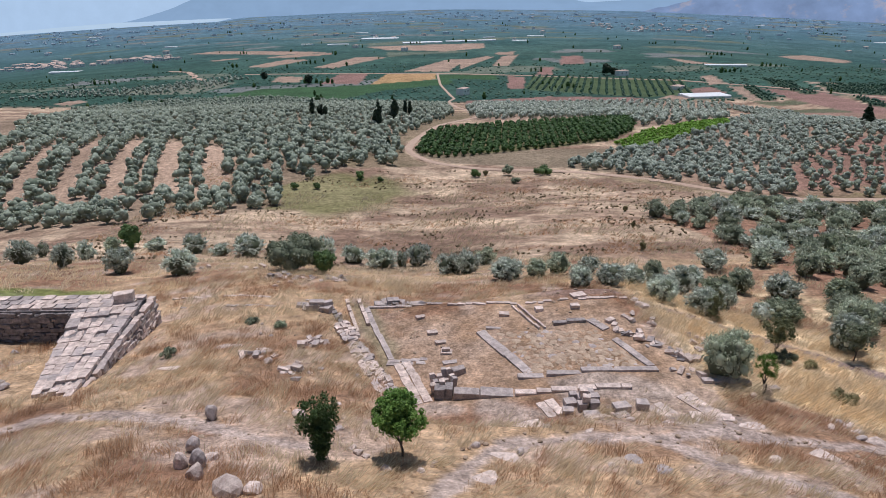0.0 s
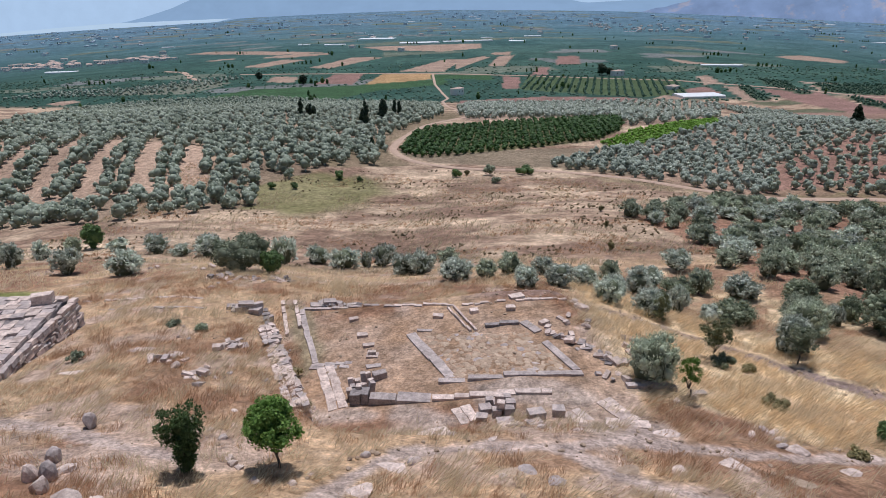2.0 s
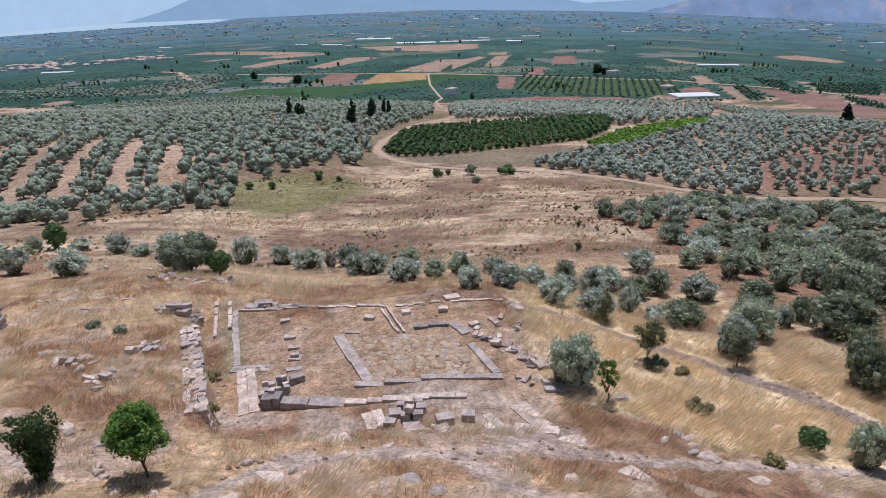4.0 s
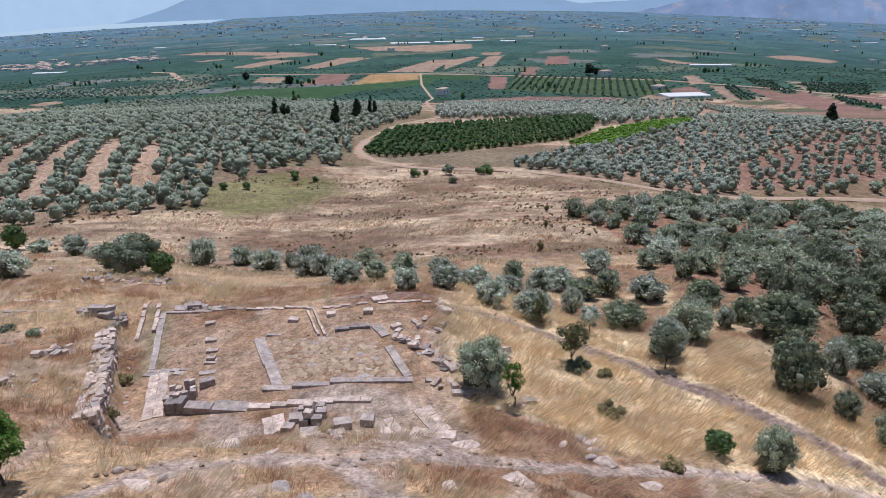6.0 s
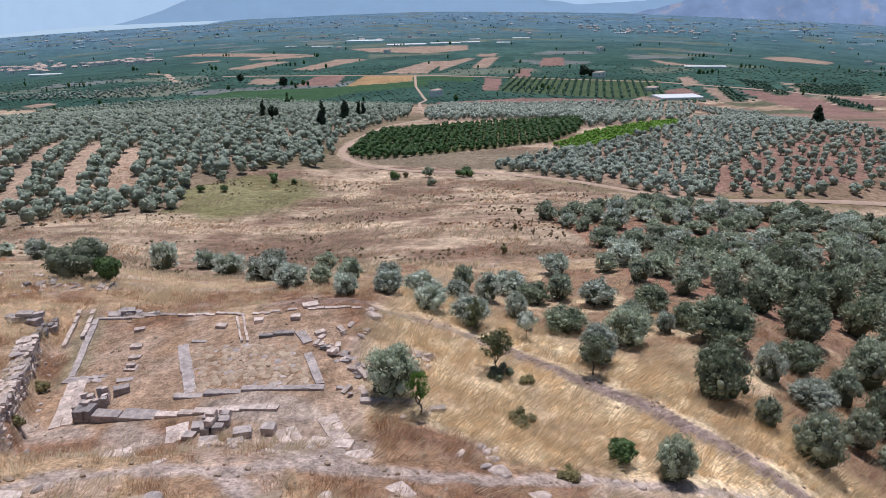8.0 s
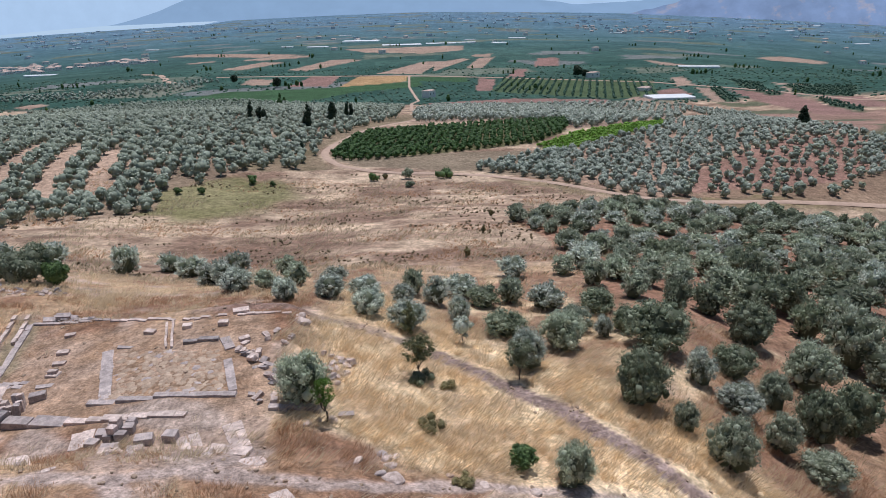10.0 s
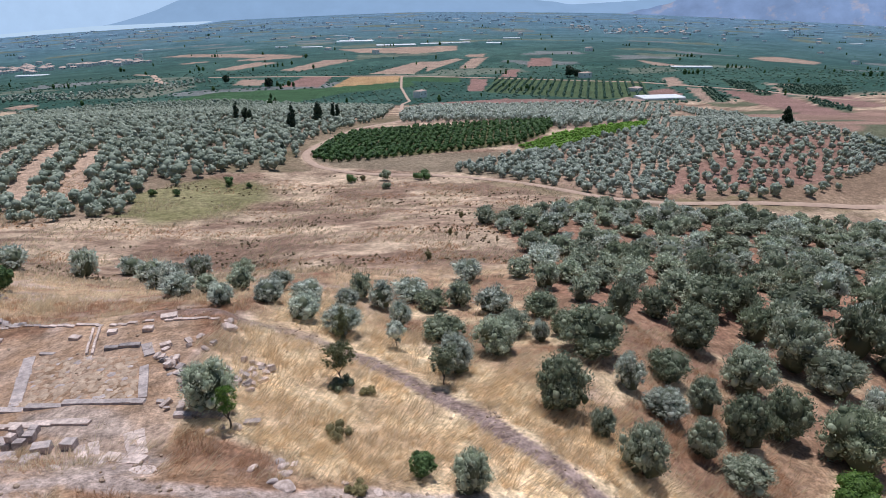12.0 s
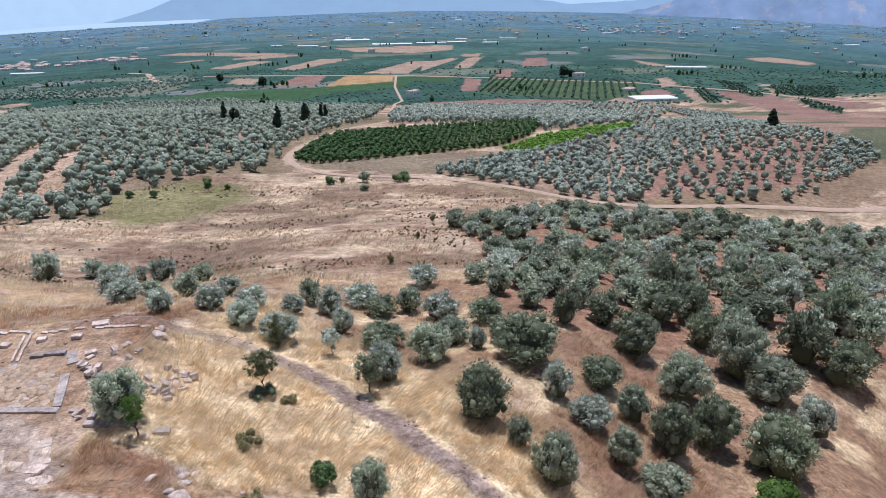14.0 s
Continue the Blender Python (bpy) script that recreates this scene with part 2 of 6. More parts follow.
def foliage_mesh(name, lumps, quads, mat, shrink=0.86, inner=None, hearts=0):
    """Round, slightly uneven clumps with leaf sprays on them. lumps: n x 4, centre and radius; quads: m x 4 x 3."""
    ball = [(x, y, z) for x in (-1, 1) for y in (-1, 1) for z in (-1, 1)]
    ball = np.array([(0.577 * x, 0.577 * y, 0.577 * z) for x, y, z in ball] + [(1, 0, 0), (-1, 0, 0), (0, 1, 0), (0, -1, 0), (0, 0, 1), (0, 0, -1)])
    face = []
    for i in range(8):
        for j in range(i + 1, 8):
            if abs(np.sum(np.abs(ball[i] - ball[j])) - 1.154) < 0.01:
                ends = [k for k in range(8, 14) if ball[k] @ ball[i] > 0.5 and ball[k] @ ball[j] > 0.5]
                out = np.cross(ball[ends[0]] - ball[i], ball[j] - ball[i]) @ (ball[i] + ball[j])
                face.append((i, ends[0], j, ends[1]) if out > 0 else (i, ends[1], j, ends[0]))
    face = np.array(face)
    n, m = len(lumps), len(quads)
    rng = np.random.RandomState(n + m)
    v = lumps[:, None, :3] + ball[None] * lumps[:, None, 3:] * shrink * rng.uniform(0.78, 1.2, (n, 14, 1))
    f = (face[None] + 14 * np.arange(n)[:, None, None]).reshape(-1, 4)
    verts = np.vstack([v.reshape(-1, 3), np.asarray(quads).reshape(-1, 3)])
    f = np.vstack([f, (14 * n + np.arange(4 * m)).reshape(-1, 4)])
    me = bpy.data.meshes.new(name)
    me.vertices.add(len(verts))
    me.vertices.foreach_set("co", np.ascontiguousarray(verts, dtype=np.float32).ravel())
    me.loops.add(f.size)
    me.loops.foreach_set("vertex_index", np.ascontiguousarray(f, dtype=np.int32).ravel())
    me.polygons.add(len(f))
    me.polygons.foreach_set("loop_start", np.arange(0, f.size, 4, dtype=np.int32))
    me.update(calc_edges=True)
    me.validate()
    me.shade_smooth()
    me.materials.append(mat)
    if inner:  # shade inside the crown, put in as darker inner clumps
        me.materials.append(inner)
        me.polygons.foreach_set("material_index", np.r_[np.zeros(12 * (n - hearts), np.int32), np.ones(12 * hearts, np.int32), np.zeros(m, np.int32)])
    return me


def crown_lumps(rng, n, width, height, low, small=0.26, large=0.4):
    """Lumps that fill an uneven egg of that width, from low to height."""
    d = rng.normal(size=(n, 3))
    d /= np.linalg.norm(d, axis=1)[:, None]
    r = rng.uniform(0.55, 1.0, (n, 1)) ** 0.5
    rad = rng.uniform(small, large, (n, 1)) * width / 2
    half = np.array([width / 2, width / 2, (height - low) / 2])
    c = d * r * np.maximum(half - rad * 0.85, 0.05) + [0, 0, (height + low) / 2]
    core = np.array([[0, 0, (height + low) / 2, min(half) * 0.78]])
    return np.vstack([np.hstack([c, rad]), core])


def trunk_mesh(name, rng, height, girth, limbs, spread_out, mat):
    """A tapered, slightly crooked trunk with limbs."""
    bm = bmesh.new()

    def limb(a, b, ra, rb, steps=3, sides=5):
        a, b = Vector(a), Vector(b)
        rings = []
        for i in range(steps + 1):
            f = i / steps
            mid = a.lerp(b, f) + Vector(rng.normal(size=3) * 0.05 * (b - a).length * (0 < i < steps))
            axis = (b - a).normalized()
            side = axis.orthogonal().normalized()
            up = axis.cross(side)
            r = ra + (rb - ra) * f
            rings.append([bm.verts.new(mid + (side * math.cos(t) + up * math.sin(t)) * r) for t in (2 * math.pi * k / sides for k in range(sides))])
        for p, q in zip(rings, rings[1:]):
            for k in range(sides):
                bm.faces.new((p[k], p[(k + 1) % sides], q[(k + 1) % sides], q[k]))
        bm.faces.new(rings[-1])

    fork = height * 0.45
    limb((0, 0, -0.25), (rng.normal() * 0.06, rng.normal() * 0.06, fork), girth, girth * 0.7)
    for i in range(limbs):
        t = 2 * math.pi * (i + rng.rand() * 0.6) / limbs
        limb((0, 0, fork * 0.92), (math.cos(t) * spread_out, math.sin(t) * spread_out, height * rng.uniform(0.85, 1.1)), girth * 0.6, girth * 0.18)
    me = bpy.data.meshes.new(name)
    bm.to_mesh(me)
    bm.free()
    me.materials.append(mat)
    me.shade_smooth()
    return me


def make_tree(name, seed, width, height, low, leaves, size, leaf_mat, lumps=12, girth=0.16, small=0.26, large=0.4, spray=False):
    """A tree at the origin: an Empty with a trunk and a crown."""
    rng = np.random.RandomState(seed)
    tree = new(name)
    part("trunk", trunk_mesh("trunk", rng, (low + height) / 2, girth, 4, width * 0.25, BARK), BARK, tree)
    l = crown_lumps(rng, lumps, width, height, low, small, large)
    part("crown", foliage_mesh("crown", l, leaf_quads(rng, l, leaves, size, 0.6, spray), leaf_mat, 0.88), leaf_mat, tree)
    return tree


def stand(x, y, turn=0.0, size=1.0, tall=1.0, sink=0.05):
    """A pose on the land."""
    return pose(x, y, gz(x, y) - sink, 0, 0, turn) @ Matrix.Diagonal((size, size, size * tall, 1))

# ---- ground ----
GROVE_LEFT = [(-104, 132), (-70, 130), (-63, 135), (-50, 140), (-40, 152), (-46, 170), (-39, 177), (-32, 193), (-15, 203), (-13, 231), (-19, 264), (8, 368), (4, 560), (-170, 690), (-287, 684), (-342, 600), (-241, 350)]
GROVE_MID = [(16, 428), (18, 335), (96, 333), (92, 290), (142, 316), (262, 590), (173, 612), (30, 560)]
GROVE_RIGHT = [(40, 206), (56, 192), (72, 178), (85, 168), (101, 170), (128, 179), (160, 189), (212, 238), (222, 258), (214, 312), (290, 530), (250, 600), (242, 478), (147, 317), (81, 246), (69, 240)]
THIN_GROVE = [(94, 168), (126, 174), (162, 188), (215, 272), (178, 270), (140, 232), (108, 196)]
GROVE_SLOPE = [(44, 130), (49, 112), (48, 78), (56, 64), (77, 73), (94, 69), (110, 62), (162, 160), (120, 158), (78, 153), (58, 141)]
LANES = [(-125, 160), (-90, 157), (-58, 163), (-69, 216), (-122, 232), (-170, 230)]
ORCHARD = [(-10, 234), (-7, 266), (0, 291), (26, 304), (100, 337), (86, 282), (70, 257), (39, 243), (22, 234), (2, 221), (-5, 222)]
YOUNG_ORCHARD = [(69, 250), (87, 273), (105, 288), (148, 326), (132, 290), (102, 263), (78, 240), (71, 240)]
ROAD = [(-4, 912), (0, 789), (14, 652), (8, 617), (12, 484), (18, 410), (23, 376), (20, 353), (11, 335), (-1, 308), (-8, 275), (-12, 251), (-13, 238), (-9, 223), (-3, 211), (5, 204), (16, 199), (37, 197), (50, 191), (64, 182), (74, 172), (84, 165), (98, 165), (125, 172), (147, 176), (190, 180)]
SIDE_ROAD = [(-285, 958), (-100, 924), (-13, 915), (116, 869), (294, 793), (332, 752), (397, 688), (438, 610), (640, 560)]
FOOTPATHS = [
    [(-26, 28), (-22.7, 30.4), (-18.4, 29.8), (-13.9, 28.5), (-10.6, 26.8), (-7, 25.8)],
    [(-0.5, 21), (1.2, 25.6), (3.2, 28.2), (7.5, 29.2), (12.2, 29), (16.1, 30.5), (17.6, 32.6)],
    [(15.4, 29.8), (18.8, 29.7), (21.7, 29.7), (26.3, 30.3), (30.7, 31.4), (34.7, 31.7), (40, 32.1), (50, 31)],
    [(12, 29), (14, 26), (18, 24), (22, 20)],
]
TRACK = [(8, 52.0), (14, 52.6), (20.1, 53.2), (23.7, 52.4), (28.5, 50.0), (32.7, 46.0), (35.6, 43.0), (38.5, 39.8), (41.5, 36.9), (44.6, 34.0), (48, 29), (52, 22)]
# corners of the bare, tilled and mown fields of the plain
RED_FIELDS = [[(-151, 817), (-144, 926), (-101, 932), (-102, 808)], [(76, 736), (90, 865), (112, 862), (95, 734)], [(185, 1016), (214, 1164), (252, 1179), (226, 1024)], [(129, 880), (153, 977), (168, 975), (151, 878)],
              [(273, 713), (306, 733), (302, 674), (264, 668)], [(354, 712), (402, 674), (378, 510), (343, 518), (344, 642)], [(420, 655), (455, 640), (440, 560), (410, 560)], [(24, 623), (111, 666), (206, 649), (189, 608), (74, 580), (22, 506)]]
TAN_FIELDS = [[(-322, 1092), (-278, 1203), (-230, 1180), (-282, 1066)], [(-198, 1035), (-153, 1191), (-91, 1182), (-164, 1016)], [(-54, 944), (10, 1107), (48, 1121), (12, 940)], [(30, 960), (32, 1085), (84, 1169), (93, 1146)],
              [(79, 1000), (111, 1166), (141, 1186), (103, 997)], [(104, 1235), (143, 1259), (131, 1187), (103, 1189)], [(127, 773), (140, 853), (163, 843), (149, 771)], [(-165, 1455), (-78, 1449), (96, 1482), (91, 1344), (9, 1273), (-105, 1333)],
              [(-598, 1565), (-529, 1580), (-223, 1331), (-317, 1320)], [(-337, 1271), (-285, 1327), (-215, 1314), (-208, 1272), (-287, 1242)]]
FAR_TAN_FIELDS = [[(-446, 1287), (-402, 1303), (-390, 1281), (-428, 1250)], [(337, 844), (357, 858), (335, 757), (311, 748)], [(217, 639), (235, 671), (257, 650), (244, 627)], [(326, 736), (348, 727), (326, 609), (301, 620)],
                  [(699, 1362), (827, 1489), (886, 1414), (789, 1273), (699, 1293)], [(429, 773), (467, 735), (442, 724), (429, 748)], [(401, 1171), (424, 1107), (442, 1043), (397, 1045)], [(421, 732), (433, 725), (412, 672), (402, 669)],
                  [(-404, 672), (-392, 697), (-374, 686), (-375, 646)], [(-221, 849), (-181, 840), (-191, 909), (-226, 917)]]
OCHRE_FIELDS = [[(-86, 805), (-75, 913), (-1, 913), (-3, 853), (-58, 807)]]
MOWN_FIELDS = [[(-250, 704), (-216, 776), (-99, 796), (11, 851), (18, 795), (-65, 741), (-103, 661)], [(-5, 852), (74, 830), (76, 887), (-7, 900)]]
GREEN_STRIPS = [[(342, 737), (352, 726), (325, 620), (311, 619)], [(407, 639), (417, 631), (403, 556), (387, 532), (388, 579)], [(436, 745), (500, 717), (447, 637), (406, 679)],
                [(399, 805), (415, 766), (396, 715), (391, 661), (376, 664), (374, 700), (376, 732)]]
VINE_ROWS = [(97, 744), (125, 868), (304, 811), (265, 682), (212, 654), (100, 723)]


def ground_tones(x, y):
    """Colours of soil, straw, scrub and fields over the plan, with haze painted on the far plain."""
    def col(*c):
        return np.array(c)[None]

    def mix(a, b, f):
        return a * (1 - f[:, None]) + b * f[:, None]

    n1, n2, n3 = lattice(x, y, 6.0, 3), lattice(x, y, 2.1, 4), lattice(x, y, 22.0, 5)
    straw, russet, bare = col(0.47, 0.325, 0.205), col(0.27, 0.155, 0.10), col(0.45, 0.335, 0.27)
    c = mix(russet, straw, ease((n1 * 0.55 + n2 * 0.3 + n3 * 0.35 - 0.46) / 0.36))
    c = mix(c, bare, 0.85 * ease((n2 * 0.6 + lattice(x, y, 3.4, 9) * 0.6 - 0.72 + 0.03 * ease((36 - y) / 3) + 0.05 * ease((-6 - x) / 4) * ease((50 - y) / 6)) / 0.14))
    # bright straw on the slope beside the terrace
    f = ease((x - rim(y)) / 4) * ease((94 - x - y) / 9) * ease((y - 30) / 4)
    beyond = ease((x + y - 91) / 8) * ease((x - 24) / 6) * ease((90 - y) / 10)
    c = mix(c, mix(col(0.25, 0.148, 0.10), col(0.38, 0.25, 0.16), n1), 0.9 * beyond)
    f = np.maximum(f * (1 - beyond), 0.65 * beyond * ease((n1 * 0.5 + n2 * 0.6 - 0.6) / 0.2))
    c = mix(c, mix(col(0.56, 0.41, 0.26), col(0.82, 0.65, 0.42), ease(1.6 * n2 - 0.3)), 0.9 * f)
    # levelled terrace: trodden brown turf
    p, q = x - 5.2 + 0.23 * (y - 44.5), y - 43.5
    f = ease((11.6 - np.abs(p)) / 1.5) * ease((8.0 - np.abs(q)) / 1.5)
    c = mix(c, mix(col(0.36, 0.235, 0.15), col(0.45, 0.32, 0.235), n2), f * 0.85)
    # valley floor
    f = ease((y - 84) / 16)
    valley = mix(col(0.25, 0.165, 0.12), col(0.53, 0.40, 0.285), ease((lattice(x + 0.4 * y, y * 1.7, 17.0, 6) * 0.6 + lattice(x, y * 2, 5.0, 7) * 0.4 - 0.3) / 0.4))
    valley = valley * (0.75 + 0.5 * lattice(x * 0.8 + 0.5 * y, y * 2.6, 3.2, 13))[:, None] * (0.8 + 0.4 * lattice(x, y, 1.4, 14))[:, None]
    c = mix(c, valley, f)
    f = ease(1.25 - np.hypot((x + 30) / 21, (y - 165) / 24) + 0.4 * (n1 - 0.5))
    c = mix(c, col(0.185, 0.185, 0.08), 0.8 * ease(f * 2))
    f = ease(1.3 - np.hypot((x + 46) / 11, (y - 60) / 2.2) + 0.5 * (n2 - 0.5))
    c = mix(c, col(0.16, 0.21, 0.06), 0.8 * ease(f * 2))
    # soil under the groves
    for ring, soil in ((GROVE_LEFT, (0.29, 0.215, 0.155)), (LANES, (0.45, 0.32, 0.24)), (GROVE_MID, (0.34, 0.25, 0.19)), (GROVE_RIGHT, (0.34, 0.235, 0.175)), (THIN_GROVE, (0.28, 0.165, 0.13)), ([(212, 236), (222, 258), (214, 312), (290, 530), (460, 540), (460, 330), (320, 250)], (0.30, 0.19, 0.15)), ([(84, 162), (98, 163), (125, 170), (160, 175), (300, 290), (300, 330), (160, 197), (128, 186), (101, 175)], (0.25, 0.175, 0.12)), (GROVE_SLOPE, (0.31, 0.175, 0.12))):
        f = inside(x, y, ring) * 1.0
        c = mix(c, col(*soil) * (0.75 + 0.5 * n3[:, None]), f * 0.9)
    f = inside(x, y, [(-34, 196), (-14, 200), (-4, 206), (-11, 222), (-16, 240), (-13, 262), (-5, 285), (10, 332), (20, 374), (12, 410), (0, 370), (-22, 264), (-30, 220)]) * 1.0
    c = mix(c, mix(col(0.17, 0.145, 0.085), col(0.28, 0.21, 0.145), n1), 0.85 * f)
    f = inside(x, y, ORCHARD) | inside(x, y, YOUNG_ORCHARD)
    c = mix(c, col(0.12, 0.125, 0.06), f * 0.9)
    strip = inside(x, y, [(-6, 222), (3, 211), (40, 203), (64, 188), (78, 240), (46, 243), (17, 234), (-10, 238)])
    c = mix(c, col(0.23, 0.185, 0.13), strip * 0.85)
    f = inside(x, y, [(212, 236), (214, 312), (290, 530), (300, 625), (480, 600), (460, 330), (320, 250)]) * ease((lattice(x * 0.6 + y * 0.25, y * 0.9 - 0.3 * x, 26.0, 23) - 0.48) / 0.08)
    c = mix(c, col(0.10, 0.125, 0.075), 0.85 * f)
    # plain: an uneven patchwork of groves and fields
    f = ease((y - 575 - 0.12 * np.abs(x + 40)) / 40)
    rand = np.random.RandomState(8).rand(97, 97, 4)
    u, v = x * 0.985 + y * 0.17, y * 0.985 - x * 0.17
    su, sv = u / 115, v / 70
    i, j = np.floor(su).astype(int), np.floor(sv).astype(int)
    best, pick, shade = np.full(x.shape, 9.0), np.zeros(x.shape), np.zeros(x.shape)
    for di in (-1, 0, 1):
        for dj in (-1, 0, 1):
            r = rand[(i + di) % 97, (j + dj) % 97]
            d = np.maximum(np.abs(i + di + r[:, 0] - su), np.abs(j + dj + r[:, 1] - sv))
            near = d < best
            best, pick, shade = np.where(near, d, best), np.where(near, r[:, 2], pick), np.where(near, r[:, 3], shade)
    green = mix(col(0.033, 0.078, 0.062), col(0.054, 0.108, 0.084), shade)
    # distance haze is painted in: the greens turn paler and bluer with y
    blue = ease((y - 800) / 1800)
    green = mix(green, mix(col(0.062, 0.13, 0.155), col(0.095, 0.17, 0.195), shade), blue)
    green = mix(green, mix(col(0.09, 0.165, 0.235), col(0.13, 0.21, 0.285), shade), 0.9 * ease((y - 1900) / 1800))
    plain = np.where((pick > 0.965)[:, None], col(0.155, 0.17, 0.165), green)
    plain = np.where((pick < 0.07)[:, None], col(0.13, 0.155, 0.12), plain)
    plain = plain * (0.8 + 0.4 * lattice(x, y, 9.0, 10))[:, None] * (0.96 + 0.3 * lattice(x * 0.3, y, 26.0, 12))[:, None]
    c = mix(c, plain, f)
    band = inside(x, y, [(-398, 736), (-282, 738), (-263, 851), (-313, 877)])
    c = mix(c, col(0.2, 0.21, 0.165), band * 0.9)
    for rings, tone in ((RED_FIELDS, (0.28, 0.17, 0.145)), (TAN_FIELDS + FAR_TAN_FIELDS, (0.37, 0.265, 0.205)), (OCHRE_FIELDS, (0.42, 0.27, 0.14)), (MOWN_FIELDS, (0.055, 0.112, 0.055)), (GREEN_STRIPS, (0.075, 0.115, 0.075)), ([VINE_ROWS], (0.085, 0.125, 0.065))):
        for ring in rings:
            c = mix(c, col(*tone) * (0.85 + 0.3 * lattice(x, y, 14.0, 11))[:, None], inside(x, y, ring) * 1.0)
    # smoothed rock and bare grey earth round the ruined floor
    for ring in ([(2.6, 37.0), (6.8, 34.6), (5.2, 34.2), (2.4, 35.8)], [(7.4, 38.3), (12.9, 38.1), (14.6, 36.0), (12.3, 35.3), (8.0, 36.8)], [(-3.3, 37.2), (-0.2, 37.3), (0.9, 36.1), (-2.7, 35.8)], [(14.3, 32.4), (18.6, 33.0), (18.4, 31.0), (15.0, 30.2)],
                 [(-8.1, 53.6), (-6.9, 53.4), (-3.9, 43.6), (-4.7, 42.6)]):
        edge = ease((0.9 - away(x, y, ring + ring[:1]) * np.where(inside(x, y, ring), -1, 1) + 0.9 * (n2 - 0.5)) / 0.9)
        c = mix(c, col(0.43, 0.345, 0.295) if ring[0][0] > -8 else col(0.27, 0.23, 0.15), 0.8 * edge)
    # trodden paths
    rough = 0.7 * (n2 - 0.5) + 0.4 * (lattice(x, y, 0.8, 15) - 0.5)
    for line in FOOTPATHS:
        c = mix(c, col(0.455, 0.36, 0.315), 0.92 * ease((0.72 - away(x, y, line) - 0.8 * rough) / 0.35))
    # ruts of the farm track
    d = away(x, y, TRACK) + 0.4 * rough
    worn = ease((y - 10) / 20) * (0.55 + 0.45 * ease((x - 20) / 12))
    c = mix(c, col(0.21, 0.15, 0.135), 0.95 * worn * ease((0.6 + 0.6 * worn - d) / 0.3))
    c = mix(c, col(0.37, 0.28, 0.25), 0.75 * worn * ease((lattice(x, y, 0.7, 18) * 0.6 + lattice(x, y, 0.4, 19) * 0.5 - 0.55) / 0.15) * ease((1.15 - d) / 0.3))
    # worn verge below the farm road
    f = ease((7.5 - away(x, y, ROAD) + 5 * (n1 - 0.5)) / 3) * ease((x - 40) / 15) * ease((200 - y - 0.15 * x) / 6) * ~inside(x, y, GROVE_RIGHT)
    c = mix(c, mix(col(0.19, 0.135, 0.10), col(0.24, 0.205, 0.105), n2), 0.75 * f)
    return c


def build_ground():
    ys = list(np.arange(-300, -20, 14.0)) + list(np.arange(-20, 14, 2.0))
    y = 14.0
    while y < 4650:
        ys.append(y)
        y += max(0.3, 0.011 * (y - 4))
    ys = np.array(ys)
    s = np.linspace(-1, 1, 341)
    s = 0.55 * s + 0.45 * s ** 3
    half = 62 + 0.98 * np.maximum(ys, 0)
    x = 22 + s[None] * half[:, None] + 220 * np.exp(-(np.maximum(ys, 0) / 150) ** 2)[:, None] * (np.linspace(-1, 1, 341) ** 11)[None]
    y = np.repeat(ys[:, None], len(s), 1)
    z = ground(x, y)
    flat = ease((13.5 - np.abs(x - 5.2 + 0.23 * (y - 44.5))) / 1.5) * ease((11.0 - np.abs(y - 43.5)) / 1.5)
    z += (lattice(x, y, 1.3, 21) - 0.5) * 0.16 * (1 - 0.8 * flat) * ease((90 - y) / 30) + (lattice(x, y, 4.0, 22) - 0.5) * 0.3 * ease((y - 54) / 10)
    n, m = x.shape
    grid = np.arange(n * m).reshape(n, m)
    faces = np.stack([grid[:-1, :-1], grid[:-1, 1:], grid[1:, 1:], grid[1:, :-1]], -1).reshape(-1, 4)
    me = bpy.data.meshes.new("ground")
    me.vertices.add(n * m)
    me.vertices.foreach_set("co", np.stack([x, y, z], -1).astype(np.float32).ravel())
    me.loops.add(faces.size)
    me.loops.foreach_set("vertex_index", faces.astype(np.int32).ravel())
    me.polygons.add(len(faces))
    me.polygons.foreach_set("loop_start", np.arange(0, faces.size, 4, dtype=np.int32))
    me.update(calc_edges=True)
    me.shade_smooth()
    tone = me.attributes.new("tone", "FLOAT_COLOR", "POINT")
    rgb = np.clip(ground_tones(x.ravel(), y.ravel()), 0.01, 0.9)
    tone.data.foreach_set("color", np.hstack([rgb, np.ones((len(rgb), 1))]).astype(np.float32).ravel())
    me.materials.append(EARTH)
    tagged(new("ground", me), "dry grassy hillside running down to a green plain", "ground", kind="structure")


build_ground()


